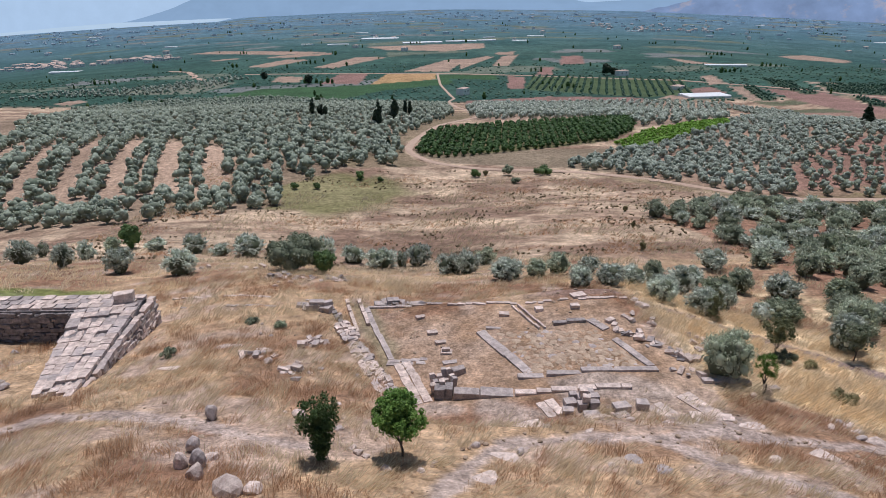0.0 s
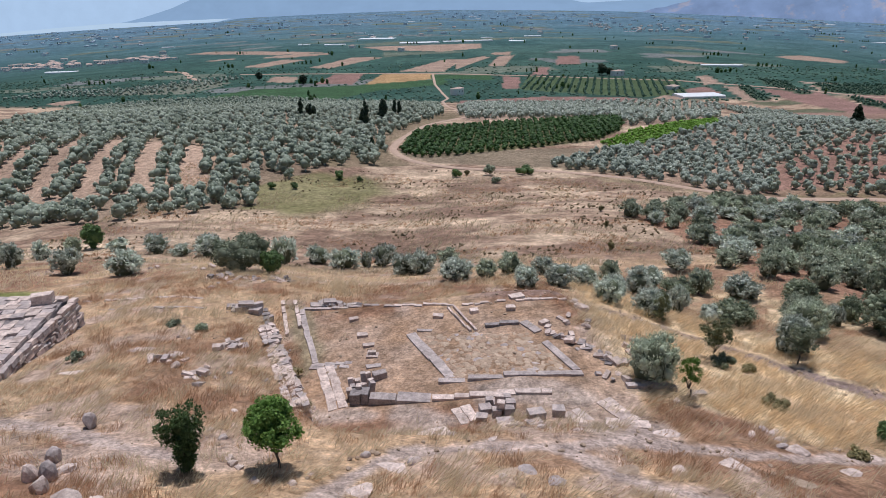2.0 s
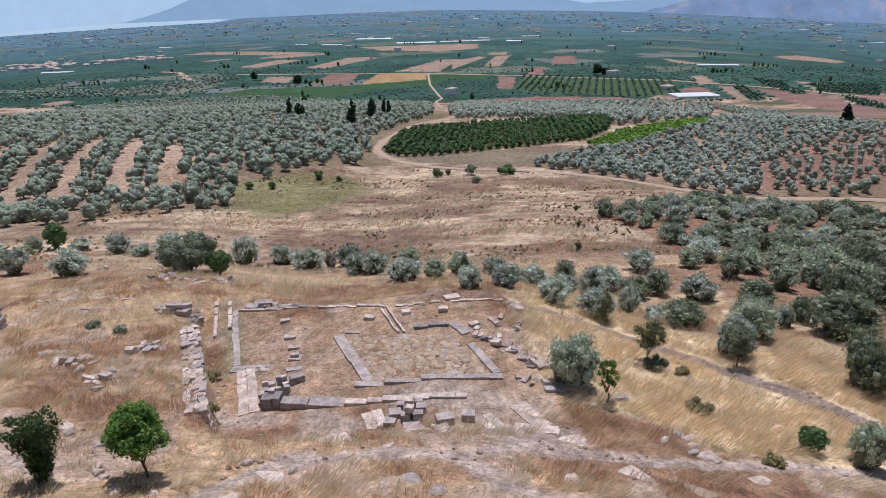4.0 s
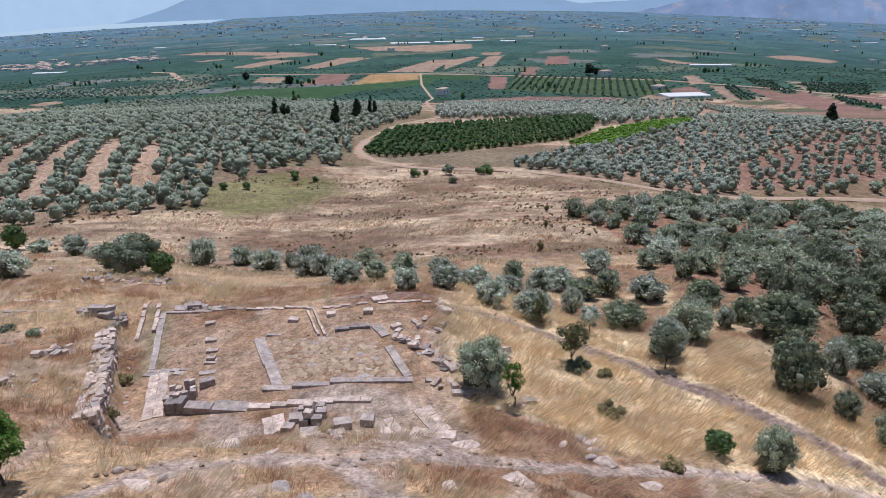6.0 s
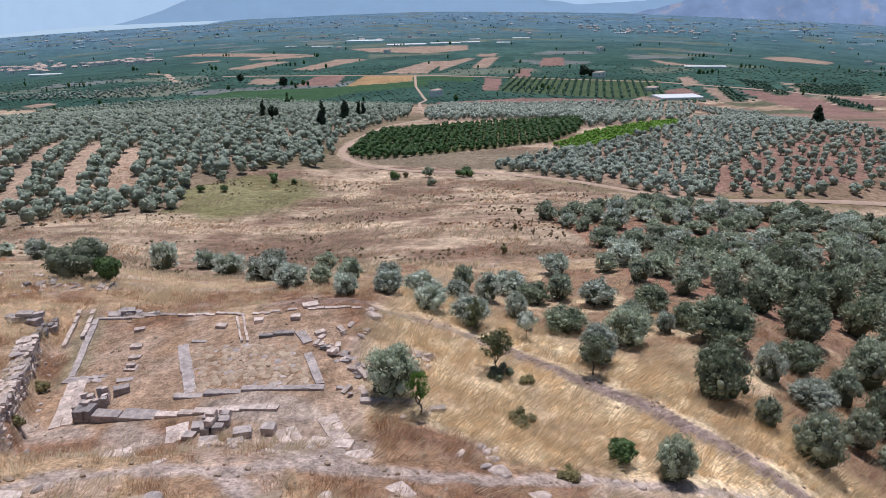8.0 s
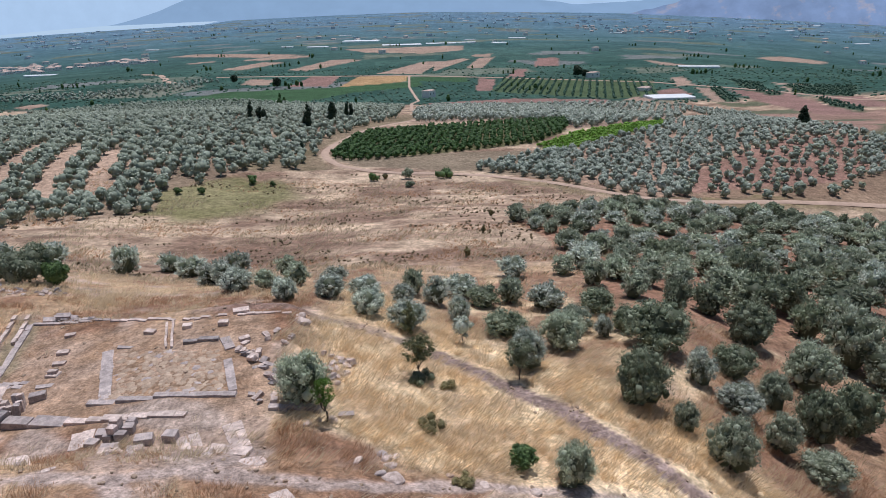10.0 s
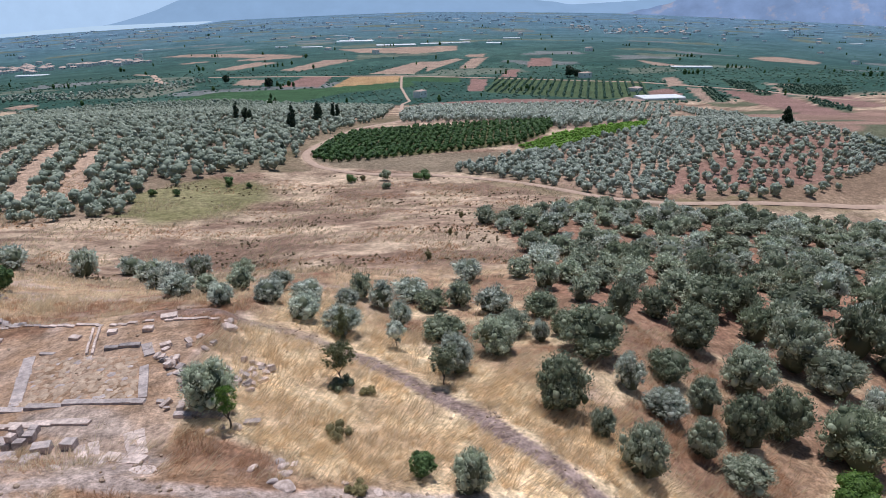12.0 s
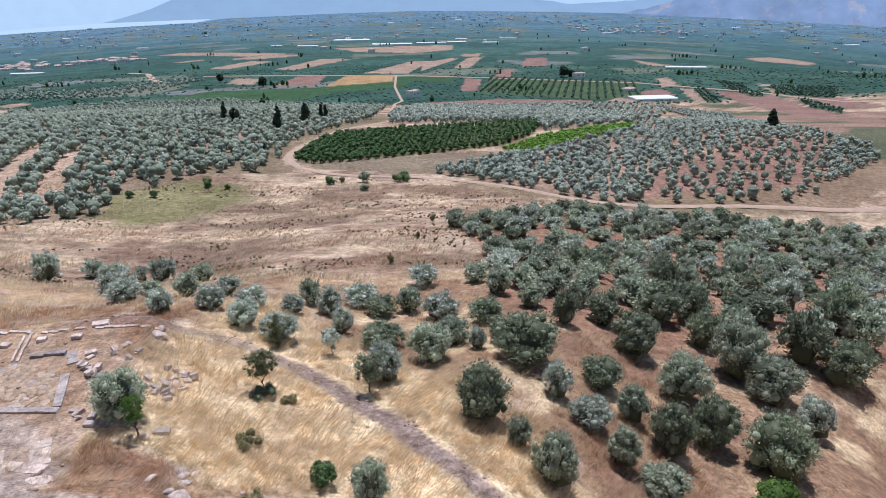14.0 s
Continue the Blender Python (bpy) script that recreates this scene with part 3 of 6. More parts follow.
def ribbon(name, line, width, mat, lift, label):
    pts = [Vector((*line[0], 0))]
    for a, b in zip(line, line[1:]):
        a, b = Vector((*a, 0)), Vector((*b, 0))
        steps = max(1, int((b - a).length / 3))
        pts += [a.lerp(b, (i + 1) / steps) for i in range(steps)]
    for _ in range(3):
        pts = [pts[0]] + [(p + q * 2 + r) / 4 for p, q, r in zip(pts, pts[1:], pts[2:])] + [pts[-1]]
    rng = np.random.RandomState(5)
    verts, faces = [], []
    for i, p in enumerate(pts):
        d = (pts[min(i + 1, len(pts) - 1)] - pts[max(i - 1, 0)]).normalized()
        side = Vector((d.y, -d.x, 0))
        for s in (-1, -0.45, 0, 0.45, 1):
            q = p + side * s * width / 2 * (1 + (abs(s) == 1) * rng.normal() * 0.08)
            verts.append((q.x, q.y, gz(q.x, q.y) + lift * (1 if abs(s) < 1 else 0.3)))
    for i in range(len(pts) - 1):
        for k in range(4):
            a = i * 5 + k
            faces.append((a, a + 1, a + 6, a + 5))
    return tagged(new(name, mesh_of(name, verts, faces, mat, True)), label, "road", kind="structure")


ribbon("road", ROAD, 3.0, DIRT, 0.35, "pale dirt farm road winding between the groves")
ribbon("road_across_plain", SIDE_ROAD, 4.4, DIRT, 0.8, "pale farm road crossing the green plain")

ribbon("yard_track", [(-320, 890), (-350, 935), (-364, 970), (-400, 1040), (-440, 1070)], 9, DIRT, 0.8, "pale bare yard and track among citrus")

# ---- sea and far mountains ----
# far backdrops glow by themselves; the haze is put into their colour
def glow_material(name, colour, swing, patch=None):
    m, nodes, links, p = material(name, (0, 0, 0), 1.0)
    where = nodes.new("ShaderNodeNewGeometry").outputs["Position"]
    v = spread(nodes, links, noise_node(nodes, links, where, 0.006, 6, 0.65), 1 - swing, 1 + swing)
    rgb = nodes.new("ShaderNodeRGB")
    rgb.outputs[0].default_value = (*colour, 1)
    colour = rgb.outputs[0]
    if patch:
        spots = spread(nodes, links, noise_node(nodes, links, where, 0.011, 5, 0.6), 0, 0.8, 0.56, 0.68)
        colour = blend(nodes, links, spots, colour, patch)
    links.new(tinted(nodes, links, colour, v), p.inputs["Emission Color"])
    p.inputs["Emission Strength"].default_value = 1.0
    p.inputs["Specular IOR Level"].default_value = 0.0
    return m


def haze_wall():
    """The pale haze behind the land, standing as far off as the lens reaches."""
    verts, faces = [], []
    for i in range(33):
        t = radians(-60 + 120 * i / 32)
        for z in (-160, 520):
            verts.append((20 + 4820 * math.sin(t), 4820 * math.cos(t) - 40, z))
    for i in range(32):
        faces.append((2 * i, 2 * i + 2, 2 * i + 3, 2 * i + 1))
    tagged(new("backdrop_sky", mesh_of("backdrop_sky", verts, faces, glow_material("pale_haze", (0.50, 0.69, 0.97), 0.05))), "pale blue hazy sky above the gulf", "sky", kind="structure")


haze_wall()


def mountain(name, y, foot, crest, colour, swing, label, patch=None):
    """A far ridge: foot height and crest (x, z) points, with folds."""
    xs = np.linspace(crest[0][0], crest[-1][0], 160)
    top = np.interp(xs, [c[0] for c in crest], [c[1] for c in crest])
    top = top + (lattice(xs, xs * 0, 180, 31) - 0.5) * 0.10 * (top - foot) + (lattice(xs, xs * 0, 60, 32) - 0.5) * 0.05 * (top - foot)
    verts, faces = [], []
    for i in range(9):
        f = i / 8
        for x, t in zip(xs, top):
            verts.append((x, y + 330 * f - 0.3 * max(x - 1500, 0), foot + (t - foot) * f ** 0.8))
    for i in range(8):
        for k in range(159):
            a = i * 160 + k
            faces.append((a, a + 1, a + 161, a + 160))
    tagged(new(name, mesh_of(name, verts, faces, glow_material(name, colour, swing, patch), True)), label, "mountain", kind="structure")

# the sea glows pale, in place of sunlight falling on it
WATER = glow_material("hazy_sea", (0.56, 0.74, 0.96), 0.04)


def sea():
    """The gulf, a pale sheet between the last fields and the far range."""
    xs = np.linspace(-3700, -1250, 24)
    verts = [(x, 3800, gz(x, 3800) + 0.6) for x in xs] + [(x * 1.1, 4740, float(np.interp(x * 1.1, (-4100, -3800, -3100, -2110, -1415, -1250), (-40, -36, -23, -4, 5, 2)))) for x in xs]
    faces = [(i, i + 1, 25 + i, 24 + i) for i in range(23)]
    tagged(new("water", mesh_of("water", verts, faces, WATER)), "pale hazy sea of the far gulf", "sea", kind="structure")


# both ranges carry the blue of the haze in their glow colour
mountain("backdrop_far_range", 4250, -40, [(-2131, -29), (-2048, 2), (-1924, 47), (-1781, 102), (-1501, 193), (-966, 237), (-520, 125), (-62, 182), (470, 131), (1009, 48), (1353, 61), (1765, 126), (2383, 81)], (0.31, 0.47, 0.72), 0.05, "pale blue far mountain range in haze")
mountain("backdrop_near_mountain", 3950, -150, [(1250, -25), (1393, 10), (1570, 48), (1744, 99), (1900, 150), (2100, 215), (2500, 270), (2900, 290), (3300, 260), (3900, 240)], (0.25, 0.355, 0.6), 0.16, "mountain rising from the plain, coloured by grey-blue haze", (0.43, 0.43, 0.55))

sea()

# ---- groves ----
def scatter_rows(ring, turn, along, between, jitter, seed, skip=0.04):
    """Tree places in rows inside a ring; turn: the rows' way, degrees to the left of straight ahead."""
    rng = np.random.RandomState(seed)
    pts = np.array(ring)
    mid, reach = pts.mean(0), np.ptp(pts, axis=0).max() * 0.8
    a = np.arange(-reach, reach, along)
    b = np.arange(-reach, reach, between)
    u, v = np.meshgrid(a, b, indexing="ij")
    u = u + rng.normal(size=u.shape) * jitter + (np.arange(len(b)) % 2)[None] * along / 2
    v = v + rng.normal(size=v.shape) * jitter
    t = radians(turn)
    x, y = mid[0] - u * math.sin(t) + v * math.cos(t), mid[1] + u * math.cos(t) + v * math.sin(t)
    keep = inside(x, y, ring) & (rng.rand(*x.shape) > skip)
    return x[keep], y[keep]


def grove(name, x, y, sizes, counts, leaf, mat, label, category, flat=0.82, low=-0.06, seed=1, lumps=5, core=0.82, inner=None):
    """Many trees that nobody counts, as one body: trunks and crowns. counts: leaf sprays by distance."""
    rng = np.random.RandomState(seed)
    z = ground(x, y)
    out, clumps = [], []
    for px, py, pz in zip(x, y, z):
        w = rng.uniform(*sizes)
        hgt = w * rng.uniform(flat - 0.08, flat + 0.12)
        far = np.hypot(px - 20, py)
        n = counts[0] if far < 190 else counts[1] if far < 300 else counts[2]
        l = crown_lumps(rng, lumps if far < 230 else 3 if far < 330 else 1, w, hgt, hgt * low, 0.36, 0.55)
        l[:, :3] += (px, py, pz)
        s = leaf * (1 if far < 190 else 1.25 if far < 300 else 1.7)
        clumps.append(l)
        out.append(leaf_quads(rng, l, n, s, 0.7))
        r = 0.05 * w
        foot = np.array([[px + r * math.cos(k * 2.1), py + r * math.sin(k * 2.1), pz - 0.2] for k in range(4)])
        head = foot + [0, 0, hgt * 0.5]
        out.append(np.stack([np.stack([foot[k], foot[(k + 1) % 3], head[(k + 1) % 3], head[k]]) for k in range(3)]))
    # with inner, all the clumps carry the painted inner shade
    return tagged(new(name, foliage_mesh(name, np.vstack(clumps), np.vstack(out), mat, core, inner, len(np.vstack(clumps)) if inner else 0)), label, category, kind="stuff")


rng = np.random.RandomState(11)
v, k, side = np.meshgrid(np.arange(136, 232, 4.0), np.arange(-2, 7), (-2.1, 2.1), indexing="ij")
y = v + rng.normal(size=v.shape) * 0.6
x = -66.4 - 13.5 * k + side - 0.314 * (y - 160) + rng.normal(size=v.shape) * 0.45
keep = inside(x, y, LANES) & (rng.rand(*v.shape) > 0.04)
x, y = x[keep], y[keep]
x1, y1 = scatter_rows([p for p in GROVE_LEFT if p[1] < 300] + [(-190, 290)], 15, 4.7, 4.5, 1.2, 18, 0.06)
keep = ~inside(x1, y1, LANES) & ((y1 > 168) | (x1 > -52) | (rng.rand(len(x1)) > 0.28))
x1, y1 = x1[keep], y1[keep]
x2, y2 = scatter_rows([(-19, 262), (8, 368), (4, 560), (-170, 690), (-287, 684), (-342, 600), (-195, 292)], -28, 4.6, 6.2, 0.9, 12)
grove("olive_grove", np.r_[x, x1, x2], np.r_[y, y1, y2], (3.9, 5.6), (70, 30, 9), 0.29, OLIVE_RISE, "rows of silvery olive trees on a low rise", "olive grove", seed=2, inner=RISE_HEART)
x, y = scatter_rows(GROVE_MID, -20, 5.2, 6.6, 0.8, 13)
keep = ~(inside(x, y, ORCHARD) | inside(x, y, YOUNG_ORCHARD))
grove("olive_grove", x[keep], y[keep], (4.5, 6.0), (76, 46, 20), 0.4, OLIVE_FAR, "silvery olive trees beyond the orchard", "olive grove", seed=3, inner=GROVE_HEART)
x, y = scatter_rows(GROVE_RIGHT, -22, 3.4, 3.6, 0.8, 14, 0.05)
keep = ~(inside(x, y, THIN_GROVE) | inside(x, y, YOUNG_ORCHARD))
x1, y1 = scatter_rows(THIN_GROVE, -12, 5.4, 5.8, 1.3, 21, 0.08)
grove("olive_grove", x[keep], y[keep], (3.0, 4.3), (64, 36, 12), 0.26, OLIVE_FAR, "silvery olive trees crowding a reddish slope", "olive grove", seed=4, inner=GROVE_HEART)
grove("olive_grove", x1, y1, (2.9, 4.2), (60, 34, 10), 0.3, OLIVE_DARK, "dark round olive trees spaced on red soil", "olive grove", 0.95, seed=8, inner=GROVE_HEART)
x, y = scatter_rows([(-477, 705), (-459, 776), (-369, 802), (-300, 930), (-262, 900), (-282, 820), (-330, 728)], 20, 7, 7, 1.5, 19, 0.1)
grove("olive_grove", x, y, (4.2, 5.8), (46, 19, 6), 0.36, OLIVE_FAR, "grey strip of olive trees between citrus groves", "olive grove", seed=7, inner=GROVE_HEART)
x, y = scatter_rows(VINE_ROWS, -14, 3.6, 8.5, 0.4, 20, 0.05)
strips = [scatter_rows(ring, -14, 4.2, 5.5, 0.9, 30 + i, 0.1) for i, ring in enumerate(GREEN_STRIPS)]
grove("citrus_strips", np.hstack([p[0] for p in strips]), np.hstack([p[1] for p in strips]), (3.0, 4.4), (8, 7, 6), 0.6, CITRUS, "narrow strips of citrus between reddish tilled fields", "orchard", 0.75, 0.05, 10, 1)
grove("orchard_rows", x, y, (3.0, 4.2), (8, 7, 6), 0.6, CITRUS, "even rows of young citrus on mown ground", "orchard", 0.75, 0.05, 9, 1)
x, y = scatter_rows(ORCHARD, -6, 2.0, 2.9, 0.3, 15, 0.03)
grove("fruit_orchard", x, y, (2.7, 3.6), (8, 7, 5), 0.5, VINE, "dense rows of dark green fruit trees", "orchard", 0.8, 0.1, 5, 1)
x, y = scatter_rows(YOUNG_ORCHARD, -50, 1.6, 3.0, 0.3, 16, 0.02)
grove("young_orchard", x, y, (1.8, 2.6), (16, 14, 10), 0.4, LIME, "bright green young orchard beside the dark one", "orchard", 0.7, 0.1, 6, 1)

# ---- single trees on the slopes ----
# place, width, height, and leaves: 0 silvery, 1 middling, 2 dark
VALLEY_OLIVES = [
    (-62.1, 87.0, 4.5, 4.1, 0), (-67.2, 99.5, 2.2, 3.3, 0), (-50.3, 78.3, 3.1, 3.8, 0), (-53.8, 89.4, 3.0, 3.2, 0), (-55.8, 100.3, 3.3, 3.3, 1), (-40.6, 74.0, 3.9, 3.9, 0), (-49.8, 103.0, 3.9, 2.5, 0),
    (-41.3, 98.9, 4.5, 3.7, 0), (-30.9, 68.9, 4.3, 3.5, 0), (-35.9, 95.7, 3.6, 2.1, 0), (-31.5, 96.2, 5.7, 4.1, 0), (-19.4, 94.0, 4.0, 5.7, 0),
]
TERRACE_OLIVES = [
    (-15.2, 100.0, 4.3, 3.5, 0), (-10.3, 95.7, 5.1, 3.8, 0), (-6.9, 98.0, 2.4, 3.7, 0), (-4.2, 99.2, 4.2, 4.2, 0), (0.9, 74.7, 4.1, 3.1, 0), (3.2, 73.1, 3.5, 3.4, 0), (6.5, 88.9, 3.4, 3.1, 1),
    (7.0, 65.0, 4.0, 2.7, 0), (10.3, 64.6, 2.5, 2.3, 1), (13.2, 66.7, 3.1, 2.8, 1), (13.8, 58.4, 2.6, 2.6, 0), (17.6, 61.1, 3.3, 2.6, 0),
]
EDGE_OLIVES = [
    (17.1, 68.4, 2.8, 2.6, 0), (20.8, 64.3, 3.7, 2.5, 0), (21.8, 57.3, 3.3, 3.0, 0), (25.6, 70.9, 2.8, 3.4, 1), (24.6, 65.5, 3.0, 2.2, 0), (25.5, 55.8, 4.0, 3.0, 0), (28.2, 68.4, 3.3, 3.4, 0),
    (30.5, 61.9, 2.5, 3.2, 0), (31.1, 73.9, 4.8, 3.1, 0), (38.7, 84.0, 4.6, 3.5, 0), (33.9, 70.9, 4.3, 2.8, 2), (34.9, 58.5, 4.6, 2.9, 2), (35.6, 49.2, 3.5, 3.8, 0), (37.1, 72.4, 3.4, 3.8, 1),
    (41.0, 69.3, 4.7, 3.1, 0), (39.6, 54.0, 4.3, 4.0, 1),
]
SLOPE_OLIVES = [
    (41.8, 59.3, 3.9, 3.0, 1), (45.8, 65.8, 4.2, 3.1, 2), (44.2, 57.1, 1.9, 2.9, 0), (46.7, 58.7, 2.7, 3.0, 2), (48.5, 54.9, 6.5, 5.1, 2), (43.5, 43.8, 4.2, 5.0, 2), (46.1, 41.4, 2.0, 3.1, 1),
    (48.2, 38.5, 3.5, 4.5, 1), (50.5, 49.5, 2.7, 4.1, 0), (55.6, 53.7, 4.3, 3.4, 2), (52.9, 46.9, 3.9, 2.8, 0), (57.5, 50.0, 2.9, 4.3, 1), (54.6, 43.2, 2.8, 4.2, 1), (57.4, 41.5, 4.1, 2.5, 1),
]
NEAR_OLIVES = [
    (60.0, 47.2, 4.1, 6.0, 2), (64.7, 49.3, 4.3, 6.2, 2), (64.7, 56.5, 5.4, 5.3, 1), (75.6, 59.9, 6.6, 5.2, 1), (69.5, 46.9, 6.3, 5.9, 2), (77.4, 54.4, 3.9, 4.5, 0), (61.9, 63.6, 5.6, 5.3, 2),
    (73.3, 70.7, 4.8, 5.4, 2), (73.9, 64.1, 6.3, 7.8, 1), (84.3, 68.4, 6.0, 6.9, 2), (87.4, 65.1, 6.6, 5.6, 2), (95.4, 73.8, 5.8, 6.0, 1), (36.0, 32.7, 2.4, 3.5, 1),
]
MID_OLIVES = [
    (60.4, 70.2, 4.7, 4.8, 2), (54.7, 66.5, 3.5, 5.2, 2), (69.4, 77.1, 6.3, 5.1, 2), (74.7, 78.3, 5.6, 6.1, 2), (83.4, 79.3, 8.4, 4.8, 2), (94.0, 77.2, 6.3, 7.2, 2), (76.0, 92.2, 5.2, 5.4, 2),
    (90.8, 84.6, 4.9, 5.4, 0), (67.8, 81.7, 6.6, 4.2, 1), (46.0, 84.6, 3.7, 3.1, 1), (48.4, 77.7, 3.6, 4.1, 1), (54.7, 87.4, 4.5, 3.2, 1), (58.3, 85.0, 4.4, 4.1, 1), (51.8, 71.4, 3.7, 3.7, 1),
    (63.3, 88.5, 4.6, 3.6, 1), (58.2, 75.1, 3.2, 3.2, 1), (92.0, 101.4, 5.8, 5.2, 1),
]
UPPER_OLIVES = [
    (47.7, 119.8, 3.1, 3.1, 0), (50.4, 117.4, 3.8, 2.8, 1), (52.0, 109.6, 4.8, 2.7, 1), (57.1, 119.6, 5.2, 4.3, 0), (60.7, 126.1, 3.2, 3.1, 1), (65.4, 127.1, 4.7, 2.8, 0), (64.4, 118.6, 4.6, 2.6, 1),
    (66.5, 113.0, 4.6, 3.2, 1), (74.3, 132.4, 5.0, 3.8, 0), (82.3, 136.0, 5.3, 3.9, 0), (73.8, 120.5, 5.3, 2.8, 1), (85.9, 128.1, 5.0, 4.1, 1), (96.6, 132.2, 5.0, 4.2, 1), (94.4, 140.7, 5.5, 3.1, 0),
    (78.9, 115.3, 6.0, 2.9, 1), (88.1, 120.5, 5.2, 3.4, 1), (93.9, 118.9, 6.7, 3.2, 1), (101.7, 131.3, 5.8, 3.5, 1), (110.9, 135.2, 5.2, 3.8, 0),
]
HIGH_OLIVES = [
    (111.9, 127.7, 6.0, 4.2, 1), (130.9, 152.8, 3.9, 3.9, 2), (121.6, 129.9, 5.2, 3.8, 1), (57.5, 107.6, 3.7, 3.1, 0), (59.1, 104.0, 5.0, 2.8, 1), (52.0, 98.3, 4.8, 3.2, 0), (70.7, 107.0, 5.0, 3.1, 1),
    (100.6, 117.4, 5.5, 3.6, 1),
]
def olive_master(seed, leaves, leaf, mat, clumps=22):
    """An olive two metres wide: a heart painted dark for shade and many small upright heads of leaves round it."""
    rng = np.random.RandomState(seed)
    tall = 1.75 + 0.1 * (seed % 3)
    tree = new("olive_tree")
    part("trunk", trunk_mesh("trunk", rng, 0.9, 0.07, 4, 0.45, BARK), BARK, tree)
    d = rng.normal(size=(clumps, 3))
    d[:, 2] = np.abs(d[:, 2]) * 1.3 - 0.62
    d /= np.linalg.norm(d, axis=1)[:, None]
    out = rng.uniform(0.66, 1.0, (clumps, 1)) * (1 + 0.10 * np.sin(3 * np.arctan2(d[:, 1:2], d[:, :1]) + seed))
    rad = rng.uniform(0.15, 0.29, (clumps, 1))
    heads = np.hstack([d * out * [0.86, 0.86, 0.84 * tall / 2] + [0, 0, tall * 0.45], rad])
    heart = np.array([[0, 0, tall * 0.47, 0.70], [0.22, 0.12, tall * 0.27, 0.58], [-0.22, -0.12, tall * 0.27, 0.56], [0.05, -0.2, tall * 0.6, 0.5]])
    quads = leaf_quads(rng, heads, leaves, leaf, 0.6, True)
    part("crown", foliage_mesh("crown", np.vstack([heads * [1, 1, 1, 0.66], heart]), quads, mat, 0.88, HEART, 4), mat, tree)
    return tree, tall


near_kinds = [[olive_master(100 + 10 * m + i, 4600, 0.05, mat, 80) for i in range(5)] for m, mat in enumerate((OLIVE_SILVER, OLIVE, OLIVE_DARK))]
far_kinds = [[olive_master(130 + 10 * m + i, 1250 if i < 4 else 560, 0.10 if i < 4 else 0.15, mat, 40 if i < 4 else 24) for i in range(7)] for m, mat in enumerate((OLIVE_SILVER, OLIVE, OLIVE_DARK))]
trees = [(*t[:4], g, t[4]) for g, l in (("olive trees along the terrace edge", TERRACE_OLIVES + EDGE_OLIVES), ("olive trees on the slope", SLOPE_OLIVES + NEAR_OLIVES + MID_OLIVES + UPPER_OLIVES + HIGH_OLIVES), ("olive trees by the dry valley", VALLEY_OLIVES)) for t in l]
trees.append((19.6, 38.0, 3.5, 3.9, "olive trees along the terrace edge", 1))
xs, ys = scatter_rows(GROVE_SLOPE, -20, 4.3, 4.5, 0.8, 17, 0.03)
rng = np.random.RandomState(40)
for x, y in zip(xs, ys):
    if (y > 74 or x > 88) and all(math.hypot(x - t[0], y - t[1]) > 0.5 * t[2] + 1.5 for t in trees):
        w = rng.uniform(3.9, 5.4)
        trees.append((x, y, w, w * rng.uniform(0.7, 0.9), "olive trees on the slope", int(rng.choice(3, p=(0.3, 0.5, 0.2)))))
for i, (x, y, w, hgt, group, shade) in enumerate(trees):
    hgt = min(hgt, 1.3 * w)
    kinds = (near_kinds if y < 66 else far_kinds)[shade]
    master, tall = kinds[int(rng.randint(5) if y < 66 else rng.randint(4) if y < 94 else 4 + rng.randint(3))]
    t = copy_thing(master, stand(x, y, rng.uniform(0, 360), w / 2.0, hgt / w * 2.0 / tall))
    words = "small bushy" if w < 3 else "broad spreading" if w > 5 else "rounded"
    tagged(t, words + (" silvery olive tree standing in dry grass", " grey-green olive tree standing in dry grass", " dark green olive tree standing in dry grass")[shade], "olive tree", group)
for t, _ in sum(near_kinds + far_kinds, []):
    for c in list(t.children):
        bpy.data.objects.remove(c)
    bpy.data.objects.remove(t)

# ---- other trees and shrubs ----
def single(name, x, y, w, hgt, mat, label, category, seed, leaves=1600, leaf=0.12, low=0.12, lumps=14, girth=0.08, group="", small=0.24, large=0.38):
    t = make_tree(name, seed, w, hgt, hgt * low, leaves, leaf, mat, lumps, girth, small, large)
    t.matrix_basis = stand(x, y, seed * 37)
    return tagged(t, label, category, group)


def shaped(name, x, y, hgt, profile, mat, label, category, seed, leaves, leaf, clumps, stems=4, girth=0.07, spray=False, bare=0.5):
    """A tree whose crown follows a profile of (share of the height, radius); bare: how thin its heart is."""
    rng = np.random.RandomState(seed)
    tree = new(name)
    fs, rs = [p[0] for p in profile], [p[1] for p in profile]
    part("trunk", trunk_mesh("trunk", rng, hgt * 0.55, girth, stems, max(rs) * 0.45, BARK), BARK, tree)
    f = rng.uniform(fs[0], 0.96, clumps)
    r = np.interp(f, fs, rs)
    t, u = rng.uniform(0, 2 * math.pi, clumps), rng.uniform(0.12, 1, clumps) ** 0.5
    rad = rng.uniform(0.15, 0.27, clumps) * max(rs)
    heads = np.stack([np.cos(t) * r * u, np.sin(t) * r * u, f * hgt, np.minimum(rad, 0.12 + 0.8 * r)], 1)
    k = 7
    g = np.linspace(fs[0] + 0.06, 0.74, k)
    heart = np.stack([rng.normal(size=k) * 0.05, rng.normal(size=k) * 0.05, g * hgt, np.interp(g, fs, rs) * (1 - bare) * 0.75], 1)
    part("crown", foliage_mesh("crown", np.vstack([heads * [1, 1, 1, 0.55], heart]), leaf_quads(rng, heads, leaves, leaf, 0.6, spray), mat, 0.88, None), mat, tree)
    tree.matrix_basis = stand(x, y, seed * 37)
    return tagged(tree, label, category)


